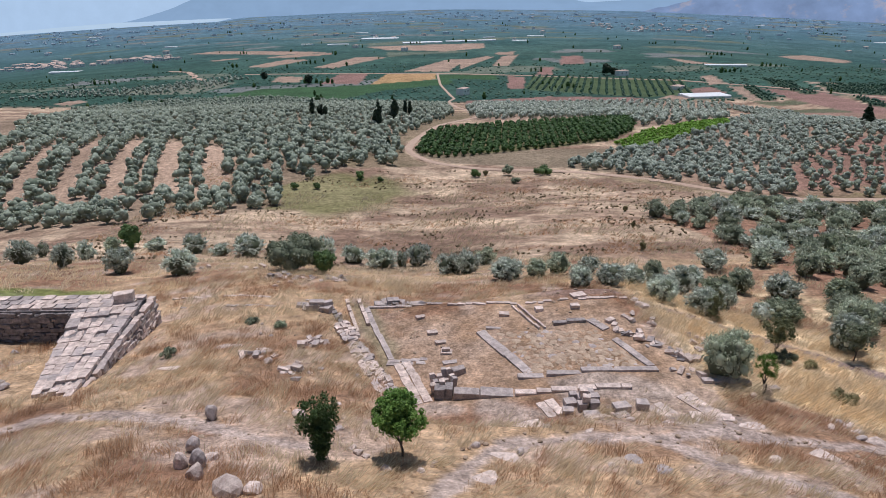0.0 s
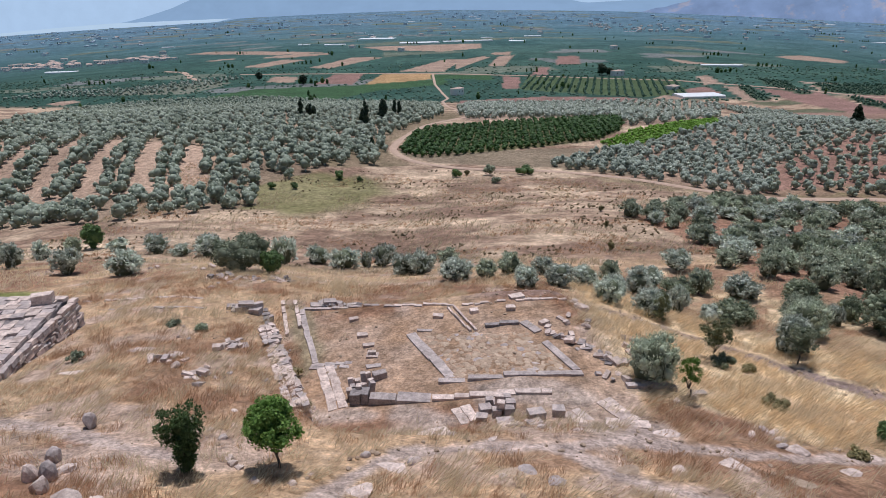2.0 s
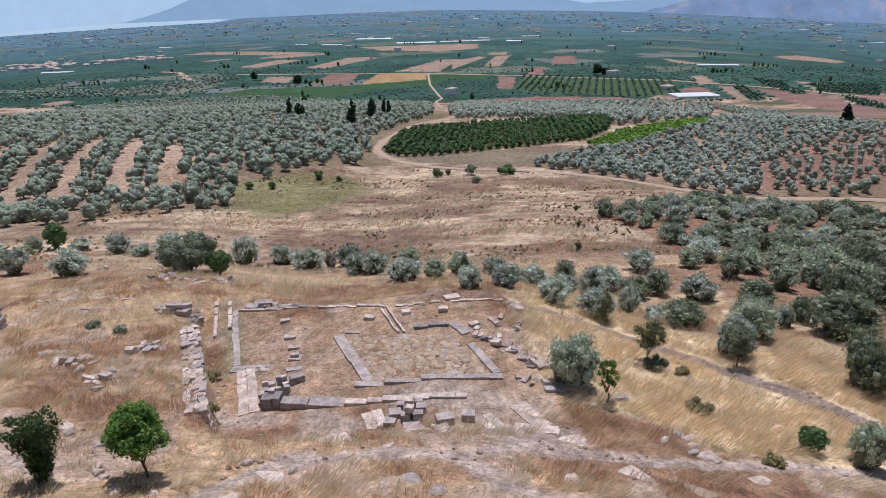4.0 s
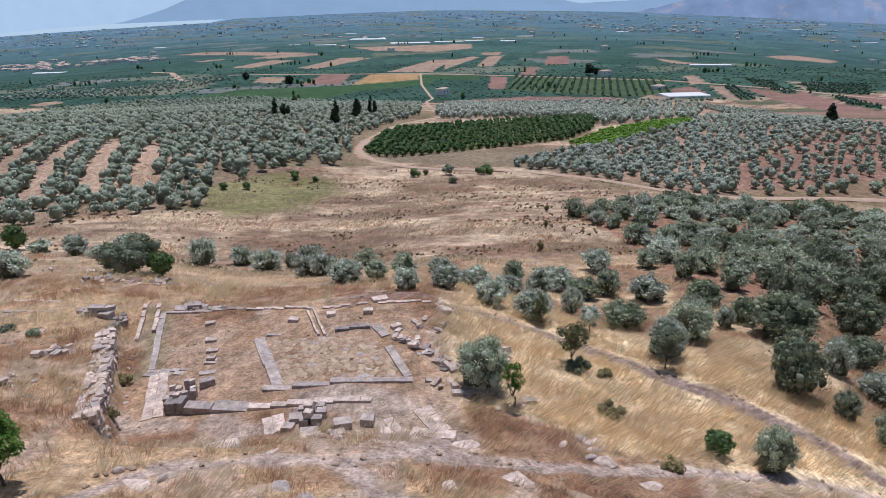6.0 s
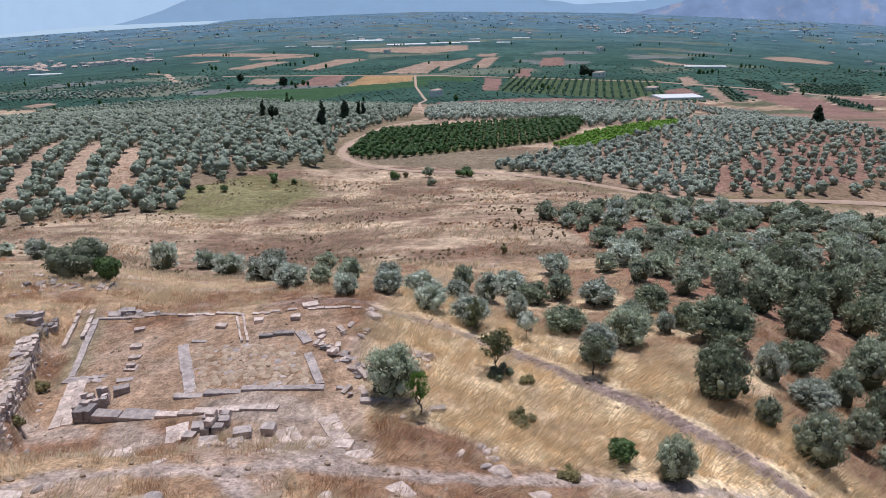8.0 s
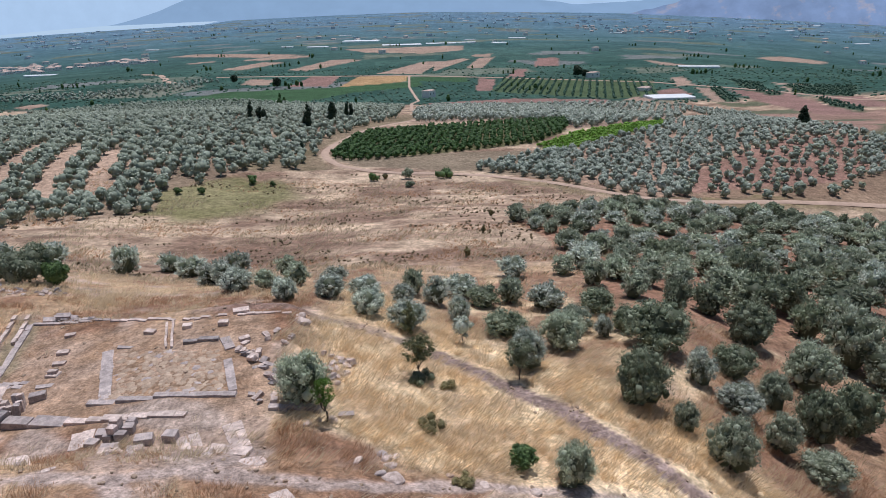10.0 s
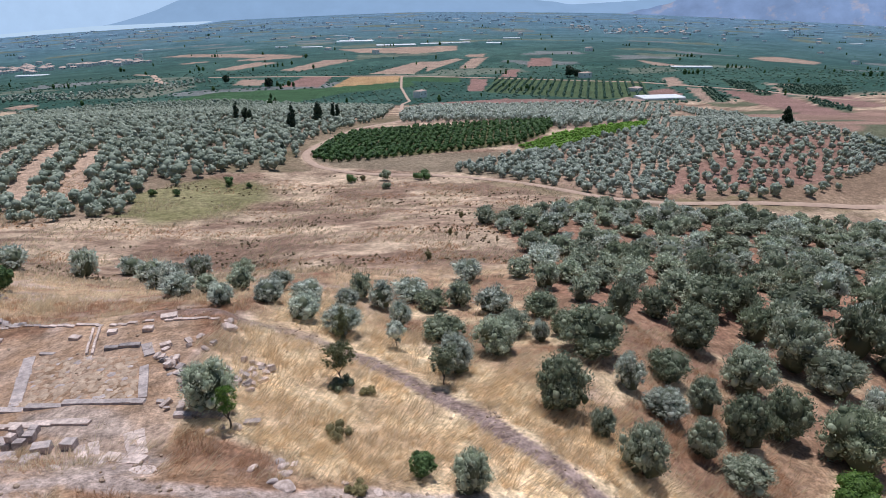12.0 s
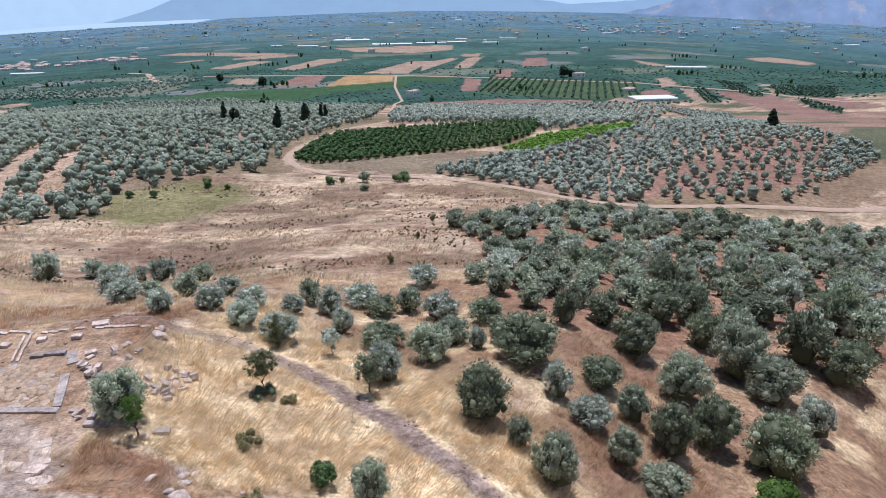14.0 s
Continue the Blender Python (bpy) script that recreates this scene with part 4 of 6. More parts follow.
ROUND = [(0.48, 0.6), (0.55, 1.1), (0.68, 1.25), (0.85, 0.9), (1.0, 0.35)]
VASE = [(0.05, 0.1), (0.3, 0.38), (0.6, 0.82), (0.85, 1.05), (1.0, 0.8)]
EGG = [(0.44, 0.4), (0.52, 1.1), (0.68, 1.3), (0.88, 0.95), (1.0, 0.35)]
shaped("fig_tree", -2.2, 25.6, 3.7, ROUND, FIG, "round bright green fig tree with a bare forked trunk", "fig tree", 61, 6000, 0.08, 90, 4, 0.08, bare=0.3)
shaped("fig_tree", -5.9, 24.5, 3.5, VASE, DEEP, "dark green fig bush widening upward from the ground", "fig tree", 62, 6000, 0.08, 90, 5, 0.06, True, 0.3)
shaped("young_tree", 21.3, 36.2, 3.1, [(0.4, 0.25), (0.58, 0.75), (0.8, 0.7), (1.0, 0.3)], FIG, "small thin-leaved green tree with a crooked dark trunk", "tree", 63, 1300, 0.08, 30, 5, 0.075, True, 0.75)
shaped("young_tree", 26.8, 44.8, 3.6, EGG, SAGE, "loose brownish green young tree on the straw slope", "tree", 64, 3200, 0.07, 64, 4, 0.06, True, 0.55)
shaped("slim_tree", 25.7, 53.9, 3.2, [(0.12, 0.35), (0.3, 0.7), (0.6, 0.8), (0.85, 0.55), (1.0, 0.2)], SAGE, "slim grey-green young tree in front of an olive", "tree", 66, 2200, 0.07, 44, 4, 0.05, True, 0.4)
shaped("round_tree", 34.7, 46.6, 3.5, EGG, OLIVE_DARK, "small round olive on a bare trunk", "olive tree", 67, 3200, 0.065, 64, 4, 0.07, True, 0.35)
single("low_shrub", 27.0, 43.8, 2.2, 1.0, HEART, "dark low shrub under a young tree", "shrub", 65, 700, 0.10, 0.0, 8, 0.03)
single("low_shrub", 33.1, 33.7, 1.9, 1.8, DEEP, "dense dark green shrub beside the footpath", "shrub", 68, 1300, 0.10, 0.02, 10, 0.04)
single("sapling", 30.5, 54.4, 2.3, 2.9, OLIVE_SILVER, "loose silvery sapling on a thin crooked trunk", "olive tree", 72, 700, 0.10, 0.28, 12, 0.05, small=0.16, large=0.28)
single("green_bush", 66.5, 41.6, 5.0, 2.4, FIG, "broad bright green bush among olives", "shrub", 73, 2600, 0.11, 0.0, 16, 0.05)
single("mastic_tree", -17.4, 69.4, 7.0, 4.8, OLIVE_DARK, "large dark spreading evergreen above the terrace edge", "tree", 69, 3600, 0.16, 0.02, 22, 0.16)
single("mastic_tree", -14.0, 68.6, 3.4, 3.0, DEEP, "dark green evergreen bush with yellowish tips", "tree", 70, 1500, 0.14, 0.02, 12, 0.1)
single("mastic_tree", -55.1, 105.4, 4.8, 4.8, DEEP, "dark evergreen among silvery olives", "tree", 71, 1300, 0.2, 0.05, 12, 0.12)
for i, (x, y, w, hgt, mat) in enumerate([
    (-24.1, 181.3, 4.0, 3.0, DEEP), (-18, 179.7, 2.4, 1.7, DEEP), (10.3, 187, 4.2, 2.8, DEEP), (20.4, 189.5, 4.4, 3.6, OLIVE_DARK), (32, 192, 8.0, 2.8, DEEP), (21.8, 178.1, 4.6, 2.0, OLIVE_DARK),
    (-40.5, 167.9, 3.0, 2.0, DEEP), (-34.6, 169, 2.7, 2.0, DEEP), (33.3, 98.5, 1.1, 2.2, SCRUB), (37.4, 117.5, 1.0, 1.5, SCRUB), (40.3, 133.2, 1.2, 1.7, SCRUB), (13.5, 190, 2.4, 1.8, SCRUB),
]):
    single("wild_shrub", x, y, w, hgt, mat, "dark wild shrub in the dry valley" if w > 2 else "thin wild sapling in the dry valley", "shrub", 80 + i, 420, 0.17, 0.02, 8, 0.04, "wild shrubs of the valley")
for i, (x, y, w, hgt) in enumerate([(27.8, 37.2, 2.2, 0.9), (29.0, 43.6, 1.5, 0.7), (-5.6, 42.3, 1.5, 0.9), (-3.6, 36.6, 1.5, 0.7), (-19.7, 39.6, 1.2, 0.8), (29.6, 31.5, 1.6, 0.6), (-13.0, 45.0, 1.2, 0.6), (-15.5, 46.0, 1.3, 0.6)]):
    single("weed_clump", x, y, w, hgt, SCRUB if i not in (4, 6, 7) else OLIVE_DARK, "low greenish weed clump in dry grass", "weed", 110 + i, 380, 0.09, 0.0, 7, 0.02, "weed clumps")


def cypress(x, y, hgt, w, seed, label):
    rng = np.random.RandomState(seed)
    t = new("cypress")
    part("trunk", trunk_mesh("trunk", rng, hgt * 0.3, 0.15, 2, 0.1, BARK), BARK, t)
    k = 16
    f = np.linspace(0.04, 0.96, k)
    r = w / 2 * np.sin(np.pi * (0.12 + 0.86 * f)) ** 0.7
    l = np.stack([rng.normal(size=k) * 0.12 * w, rng.normal(size=k) * 0.12 * w, f * hgt, r], 1)
    part("crown", foliage_mesh("crown", l, leaf_quads(rng, l, 420, 0.34, 0.5), CYPRESS, 0.9), CYPRESS, t)
    t.matrix_basis = stand(x, y)
    tagged(t, label, "cypress", "dark cypresses above the groves")


for i, (x, y, hgt, w) in enumerate([(-70, 349, 11.5, 2.6), (-66, 352, 8, 3.4), (-63, 350, 7, 3.0), (-28.5, 295, 13.6, 2.8), (-30.5, 298, 9, 2.6), (-24.5, 338, 11.5, 4.6), (-20, 362, 10.5, 2.4), (-17.2, 360, 9.5, 2.2), (-19.4, 231, 5.4, 1.6)]):
    cypress(x, y, hgt, w, 130 + i, "tall narrow dark cypress among olives" if w < 3 else "broad dark cypress among olives")
for i, (x, y, w, hgt) in enumerate([(221, 868, 17, 16), (232, 872, 12, 10), (-164, 812, 11, 13), (-236, 876, 10, 11)]):
    single("pine_tree", x, y, w, hgt, CYPRESS, "dark lone pine standing out of the low fields", "pine", 151 + i, 500, 1.2, 0.05, 12, 0.2, "lone pines")
shaped("pine_tree", 205.5, 306, 9.5, [(0.06, 3.4), (0.3, 2.7), (0.6, 1.5), (0.85, 0.7), (1.0, 0.2)], CYPRESS, "dark cone-shaped pine at the edge of an olive grove", "pine", 150, 2600, 0.45, 70, 2, 0.2, bare=0.2)

# ---- ruins ----
def block_mesh(name, seed, rough, mat, bevel=0.032):
    """A unit ashlar with worn edges, standing on z = 0."""
    rng = np.random.RandomState(seed)
    bm = bmesh.new()
    bmesh.ops.create_cube(bm, size=1.0)
    for v in bm.verts:
        v.co += Vector(rng.normal(size=3) * rough)
        v.co.z += 0.5
    bmesh.ops.bevel(bm, geom=bm.edges[:], offset=bevel, segments=1, affect="EDGES", profile=0.5)
    for v in bm.verts:
        v.co += Vector(rng.normal(size=3) * rough * 0.35)
    me = bpy.data.meshes.new(name)
    bm.to_mesh(me)
    bm.free()
    me.materials.append(mat)
    return me


def rock_mesh(name, seed, mat):
    """A unit field stone, broken flat on some sides."""
    rng = np.random.RandomState(seed)
    bm = bmesh.new()
    bmesh.ops.create_icosphere(bm, subdivisions=2, radius=0.5)
    cuts = [(Vector(rng.normal(size=3)).normalized(), rng.uniform(0.26, 0.42)) for _ in range(7)]
    for v in bm.verts:
        for n, d in cuts:
            over = v.co.dot(n) - d
            if over > 0:
                v.co -= n * over
        v.co += Vector(rng.normal(size=3) * 0.018)
        v.co.z += 0.33
    me = bpy.data.meshes.new(name)
    bm.to_mesh(me)
    bm.free()
    me.materials.append(mat)
    return me


TAN_STONE = stone_material("turf_worn_stone", (0.50, 0.385, 0.29), (0.37, 0.27, 0.195))
ASHLARS = {m: [block_mesh("stone", 200 + i, 0.035, m) for i in range(7)] for m in (STONE, SLAB, DARK_STONE)}
ROCKS = {m: [rock_mesh("rock", 220 + i, m) for i in range(8)] for m in (STONE, SLAB, DARK_STONE, TAN_STONE)}
luck = np.random.RandomState(77)


def piece(parent, x, y, z, a, b, c, turn=0.0, mat=STONE, lean=(0, 0), kinds=None, name="stone"):
    """One stone of a wall or floor: a along its turn, b across, c high."""
    kinds = kinds or ASHLARS
    ob = new(name, kinds[mat][luck.randint(len(kinds[mat]))])
    ob.parent = parent
    ob.matrix_basis = pose(x, y, z, lean[0], lean[1], turn) @ Matrix.Diagonal((a, b, c, 1))
    return ob


def course(name, a, b, width, high, length, mat, label, rows=1, sway=0.02, lack=0.0, sink=0.12, rise=None, category="low wall"):
    """A line of laid stones from a to b."""
    wall = tagged(new(name), label, category)
    a, b = Vector((*a, 0)), Vector((*b, 0))
    d = (b - a).normalized()
    side = Vector((-d.y, d.x, 0))
    turn = math.degrees(math.atan2(d.y, d.x))
    for r in range(rows):
        s = 0.0
        total = (b - a).length
        while s < total - 0.15:
            l = min(length * luck.uniform(0.7, 1.35), total - s)
            if total - s - l < 0.3:
                l = total - s
            if luck.rand() >= lack:
                p = a + d * (s + l / 2) + side * (((r + 0.5) / rows - 0.5) * width + luck.normal() * sway)
                z = gz(p.x, p.y) if rise is None else rise
                piece(wall, p.x, p.y, z - sink, l - 0.012, width / rows * luck.uniform(0.95, 1.03) - 0.015, high + sink + luck.normal() * 0.012, turn + luck.normal() * 0.6, mat, (luck.normal() * 0.4, luck.normal() * 0.4))
            s += l
    return wall


course("cross_slabs", (-4.5, 43.35), (-1.4, 42.95), 0.9, 0.05, 0.9, SLAB, "band of worn grey slabs across the corridor", 2)
course("foundation_kerb", (-4.2, 43.7), (-7.25, 53.3), 0.5, 0.16, 1.5, SLAB, "long pale stone kerb along the turf floor")
course("slab_walk", (-3.35, 43.0), (-1.5, 37.3), 1.3, 0.06, 0.9, STONE, "strip of pale worn slabs set in dry turf", 2)
course("threshold_course", (3.0, 46.5), (6.1, 39.5), 0.8, 0.1, 1.3, SLAB, "grey slab course between two turf floors")
course("foundation_course", (5.2, 39.05), (15.1, 38.8), 0.55, 0.13, 1.8, SLAB, "straight grey course of long cut stones")
course("foundation_course", (13.2, 43.3), (14.8, 39.25), 0.6, 0.12, 1.4, SLAB, "grey course closing the inner room")
course("pedestal_course", (8.94, 46.25), (11.6, 46.45), 0.5, 0.2, 0.9, DARK_STONE, "dark stone course turning a corner")
course("pedestal_course", (12.0, 46.6), (12.95, 44.85), 0.8, 0.12, 1.0, SLAB, "short broad grey course at the corner")
course("thin_kerb", (6.0, 50.4), (7.75, 45.8), 0.2, 0.18, 1.2, STONE, "thin upright stone kerb of a drain")
course("thin_kerb", (6.55, 50.4), (8.2, 45.7), 0.2, 0.2, 1.2, STONE, "thin upright stone kerb of a drain")
course("back_kerb", (-7.1, 53.5), (-0.1, 53.2), 0.4, 0.14, 1.2, SLAB, "pale kerb at the back of the floor")
course("back_kerb", (0.4, 52.5), (8.2, 50.6), 0.35, 0.1, 0.7, STONE, "broken line of pale stones behind the floor", 1, 0.08, 0.12)
course("back_kerb", (8.3, 50.5), (17.2, 51.0), 0.35, 0.1, 0.7, STONE, "broken line of pale stones behind the floor", 1, 0.08, 0.15)
course("front_course", (4.8, 37.15), (12.6, 36.65), 0.55, 0.15, 1.3, STONE, "pale front course of cut stones")
course("great_sill", (0.6, 37.7), (2.4, 37.5), 0.8, 0.44, 1.9, SLAB, "great dark cut sill with a pale top")
course("front_course", (2.45, 37.6), (4.75, 37.35), 1.0, 0.16, 2.2, SLAB, "wide low grey slab beside the great sill")
course("slab_walk", (15.7, 35.7), (17.0, 33.3), 1.15, 0.06, 0.75, STONE, "strip of pale slabs leading to the path", 2)
course("step_course", (15.2, 33.0), (17.7, 32.5), 0.95, 0.16, 0.8, STONE, "two rows of pale stepped slabs", 2)
course("slab_floor", (13.4, 34.6), (14.2, 33.2), 1.3, 0.05, 0.8, STONE, "patch of pale rough slabs", 2)
course("slab_floor", (6.6, 35.9), (7.2, 34.2), 1.3, 0.05, 0.8, STONE, "patch of pale sunken slabs", 2)
course("drain_kerb", (-9.2, 54.6), (-7.5, 48.6), 0.35, 0.28, 1.2, STONE, "pale drain kerb beside the rubble wall")
course("drain_kerb", (-8.1, 54.8), (-6.7, 50.0), 0.35, 0.28, 1.3, STONE, "pale drain kerb beside the rubble wall")
course("upright_course", (-10.6, 53.5), (-8.6, 47.2), 0.4, 0.4, 0.6, DARK_STONE, "line of dark upright stones along the rubble wall", 1, 0.1, 0.12)
course("dark_course", (17.6, 37.2), (20.9, 37.1), 0.5, 0.24, 0.7, SLAB, "broken row of grey squared blocks beside an olive", 1, 0.12, 0.15)
course("dark_course", (21.9, 37.1), (22.9, 37.2), 0.5, 0.22, 0.7, SLAB, "row of grey squared blocks in the grass")

course("sunken_kerb", (-28.7, 56.3), (-12.4, 52.8), 0.3, 0.07, 1.0, STONE, "sunken broken line of pale kerb stones in grass", 1, 0.06, 0.3)
course("sunken_kerb", (-24.0, 52.2), (-13.0, 50.2), 0.28, 0.06, 1.0, SLAB, "sunken broken line of grey kerb stones in grass", 1, 0.06, 0.4)


def rubble_wall():
    """A dry-stone wall that holds the bank: two faces of rubble with a ragged flat top."""
    wall = tagged(new("rubble_wall"), "broken dry-stone wall of pale rubble holding a bank", "stone wall")
    a, b = Vector((-8.5, 46.6, 0)), Vector((-3.0, 33.4, 0))
    d = (b - a).normalized()
    side = Vector((-d.y, d.x, 0))
    turn = math.degrees(math.atan2(d.y, d.x))
    for row, r in enumerate((-0.45, 0.0, 0.36)):
        s = 0.0
        while s < (b - a).length:
            l = luck.uniform(0.3, 0.7)
            c = a + d * (s + l / 2)
            bank, foot = gz(*(c - side * 1.1).xy), gz(*(c + side * 1.0).xy)
            p = c + side * (r + luck.normal() * 0.06)
            top = bank + (0.25 if s < 3 else -0.1) + luck.uniform(-0.2, 0.1)
            z = (foot if row == 2 else bank - 0.4) - 0.1
            while z < top:
                hgt = min(luck.uniform(0.16, 0.28), max(top - z, 0.12) + 0.06)
                piece(wall, p.x + luck.normal() * 0.04, p.y + luck.normal() * 0.04, z, l * luck.uniform(0.85, 1.02), luck.uniform(0.32, 0.5), hgt + 0.03, turn + luck.normal() * 9, STONE if luck.rand() < 0.75 else SLAB, (luck.normal() * 4, luck.normal() * 4), ASHLARS if luck.rand() < 0.65 else ROCKS)
                z += hgt * 0.95
            s += l
    # broad flat stones along the top
    s = 0.0
    while s < (b - a).length:
        l = luck.uniform(0.45, 0.95)
        for r in (-0.45, -0.03, 0.33):
            c = a + d * (s + l / 2) + side * (r + luck.normal() * 0.07)
            if luck.rand() < 0.88:
                bank = gz(*(a + d * (s + l / 2) - side * 1.1).xy)
                piece(wall, c.x, c.y, bank - (-0.1 if s < 3 else 0.2) + luck.uniform(-0.08, 0.06), l * luck.uniform(0.8, 1.0), luck.uniform(0.4, 0.6), luck.uniform(0.16, 0.26), turn + luck.normal() * 7, STONE if luck.rand() < 0.8 else SLAB, (luck.normal() * 3, luck.normal() * 3), ASHLARS if luck.rand() < 0.5 else ROCKS)
        s += l
    # fallen stones along the foot
    for k in range(26):
        c = a + d * luck.uniform(0, (b - a).length) + side * luck.uniform(0.6, 1.5)
        piece(wall, c.x, c.y, gz(c.x, c.y) - 0.08, luck.uniform(0.25, 0.6), luck.uniform(0.25, 0.45), luck.uniform(0.18, 0.35), luck.uniform(0, 360), SLAB if k % 3 else STONE, (luck.normal() * 10, luck.normal() * 10), ROCKS)


rubble_wall()


def loose(name, x, y, a, b, c, turn, mat, label, category="stone block", lean=(0, 0), up=0.0, kinds=None, group="loose blocks of the ruin"):
    kinds = kinds or ASHLARS
    ob = new(name, kinds[mat][luck.randint(len(kinds[mat]))])
    ob.matrix_basis = pose(x, y, gz(x, y) - 0.06 + up, lean[0], lean[1], turn) @ Matrix.Diagonal((a, b, c, 1))
    return tagged(ob, label, category, group)


# stacked cubes in front of the floor
for x, y, s, up in [(8.85, 34.6, 0.66, 0), (9.6, 34.55, 0.66, 0), (9.0, 35.3, 0.68, 0), (9.75, 35.25, 0.66, 0.0), (9.05, 35.25, 0.6, 0.56), (9.6, 35.95, 0.6, 0.0), (8.5, 35.9, 0.55, 0.0), (9.1, 34.65, 0.55, 0.54)]:
    loose("cut_block", x, y, 0.9 * s, 0.82 * s, 0.9 * s * luck.uniform(0.85, 1.05), luck.normal() * 5, SLAB if up == 0 else STONE, "squared dark grey block stacked with others", "stone block", (0, 0), up, None, "stacked cut blocks")
for x, y, a, b, c, t in [(9.3, 33.75, 1.1, 0.5, 0.3, 5), (8.2, 35.2, 0.8, 0.7, 0.4, 10), (7.9, 34.4, 0.7, 0.6, 0.35, -8), (11.2, 34.0, 1.05, 0.7, 0.55, 12), (12.6, 34.3, 0.75, 0.65, 0.55, -5), (11.0, 33.2, 0.9, 0.5, 0.25, 20)]:
    loose("cut_block", x, y, a, b, c, t, SLAB, "squared grey block lying before the ruined floor", group="cut blocks before the floor")
for k in range(16):
    x, y = luck.uniform(8.9, 11.4), luck.uniform(32.6, 33.5)
    loose("rubble_stone", x, y, luck.uniform(0.35, 0.8), luck.uniform(0.3, 0.6), luck.uniform(0.25, 0.45), luck.uniform(0, 360), STONE, "pale broken stone in a low heap", "rubble", (luck.normal() * 8, luck.normal() * 8), 0, ROCKS, "rubble heap")

# upright blocks packed on a dark platform
course("dark_platform", (-0.75, 38.0), (0.55, 37.85), 0.9, 0.8, 0.75, DARK_STONE, "dark platform of two big cut blocks")
for i in range(4):
    for j in range(4):
        if (i, j) not in ((3, 0), (0, 3)):
            loose("pillar_block", -0.75 + i * 0.48 - j * 0.08 + luck.normal() * 0.09, 38.4 + j * 0.5 + luck.normal() * 0.06, 0.38, 0.36, luck.uniform(0.6, 1.05), 12 + luck.normal() * 6, STONE if luck.rand() < 0.6 else SLAB, "upright squared stone packed among others", "stone block", (luck.normal() * 9, luck.normal() * 9), 0, None, "packed upright stones")
loose("drum_block", 1.0, 40.6, 1.0, 0.6, 0.55, 25, SLAB, "fallen grey block behind the packed stones")

# loose slabs on the turf floor
for x, y, a, b, c, t in [(0.4, 42.3, 1.1, 0.5, 0.15, 10), (0.15, 43.9, 0.9, 0.7, 0.2, -4), (0.1, 44.0, 0.6, 0.4, 0.42, 5), (-0.3, 45.5, 0.9, 0.5, 0.25, 8), (-1.0, 47.3, 0.9, 0.6, 0.28, 8), (-2.1, 50.4, 0.8, 0.5, 0.3, 20), (5.2, 49.0, 0.9, 0.6, 0.3, -10), (8.2, 49.1, 0.7, 0.6, 0.35, 12), (11.2, 48.9, 0.75, 0.6, 0.4, 5), (4.1, 46.9, 1.2, 0.35, 0.15, -8), (13.6, 46.3, 0.8, 0.5, 0.3, 30), (13.8, 45.7, 0.6, 0.4, 0.2, 60), (12.0, 51.2, 1.3, 0.8, 0.3, 15)]:
    loose("loose_slab", x, y, a, b, c, t, STONE if c > 0.18 else SLAB, "single pale slab lying on the turf floor", group="loose slabs on the floor")
for x, y, a, b, c, t, lx, up in [(-11.6, 50.4, 1.1, 0.7, 0.62, 8, 0, 0), (-10.4, 50.2, 1.0, 0.75, 0.6, -12, 3, 0), (-9.6, 50.8, 0.9, 0.6, 0.5, 30, -4, 0), (-11.2, 50.5, 1.2, 0.6, 0.35, 4, 5, 0.6), (-10.2, 50.6, 0.8, 0.6, 0.4, 20, -6, 0.58), (-12.6, 50.9, 0.9, 0.6, 0.4, 0, 4, 0),
                              (-6.0, 54.3, 1.2, 0.6, 0.3, 10, 16, 0), (-5.0, 54.5, 1.1, 0.55, 0.32, 25, -14, 0.05), (-4.2, 54.4, 1.0, 0.5, 0.5, -5, 10, 0), (-4.8, 54.3, 1.2, 0.6, 0.28, 15, 12, 0.4), (-2.6, 54.1, 1.1, 0.55, 0.3, 4, -8, 0), (-5.6, 55.0, 0.9, 0.5, 0.4, 40, 9, 0)]:
    loose("toppled_block", x, y, a, b, c, t, SLAB, "weathered squared block toppled from a wall", "stone block", (lx, 0.4 * lx), up, None, "toppled blocks")
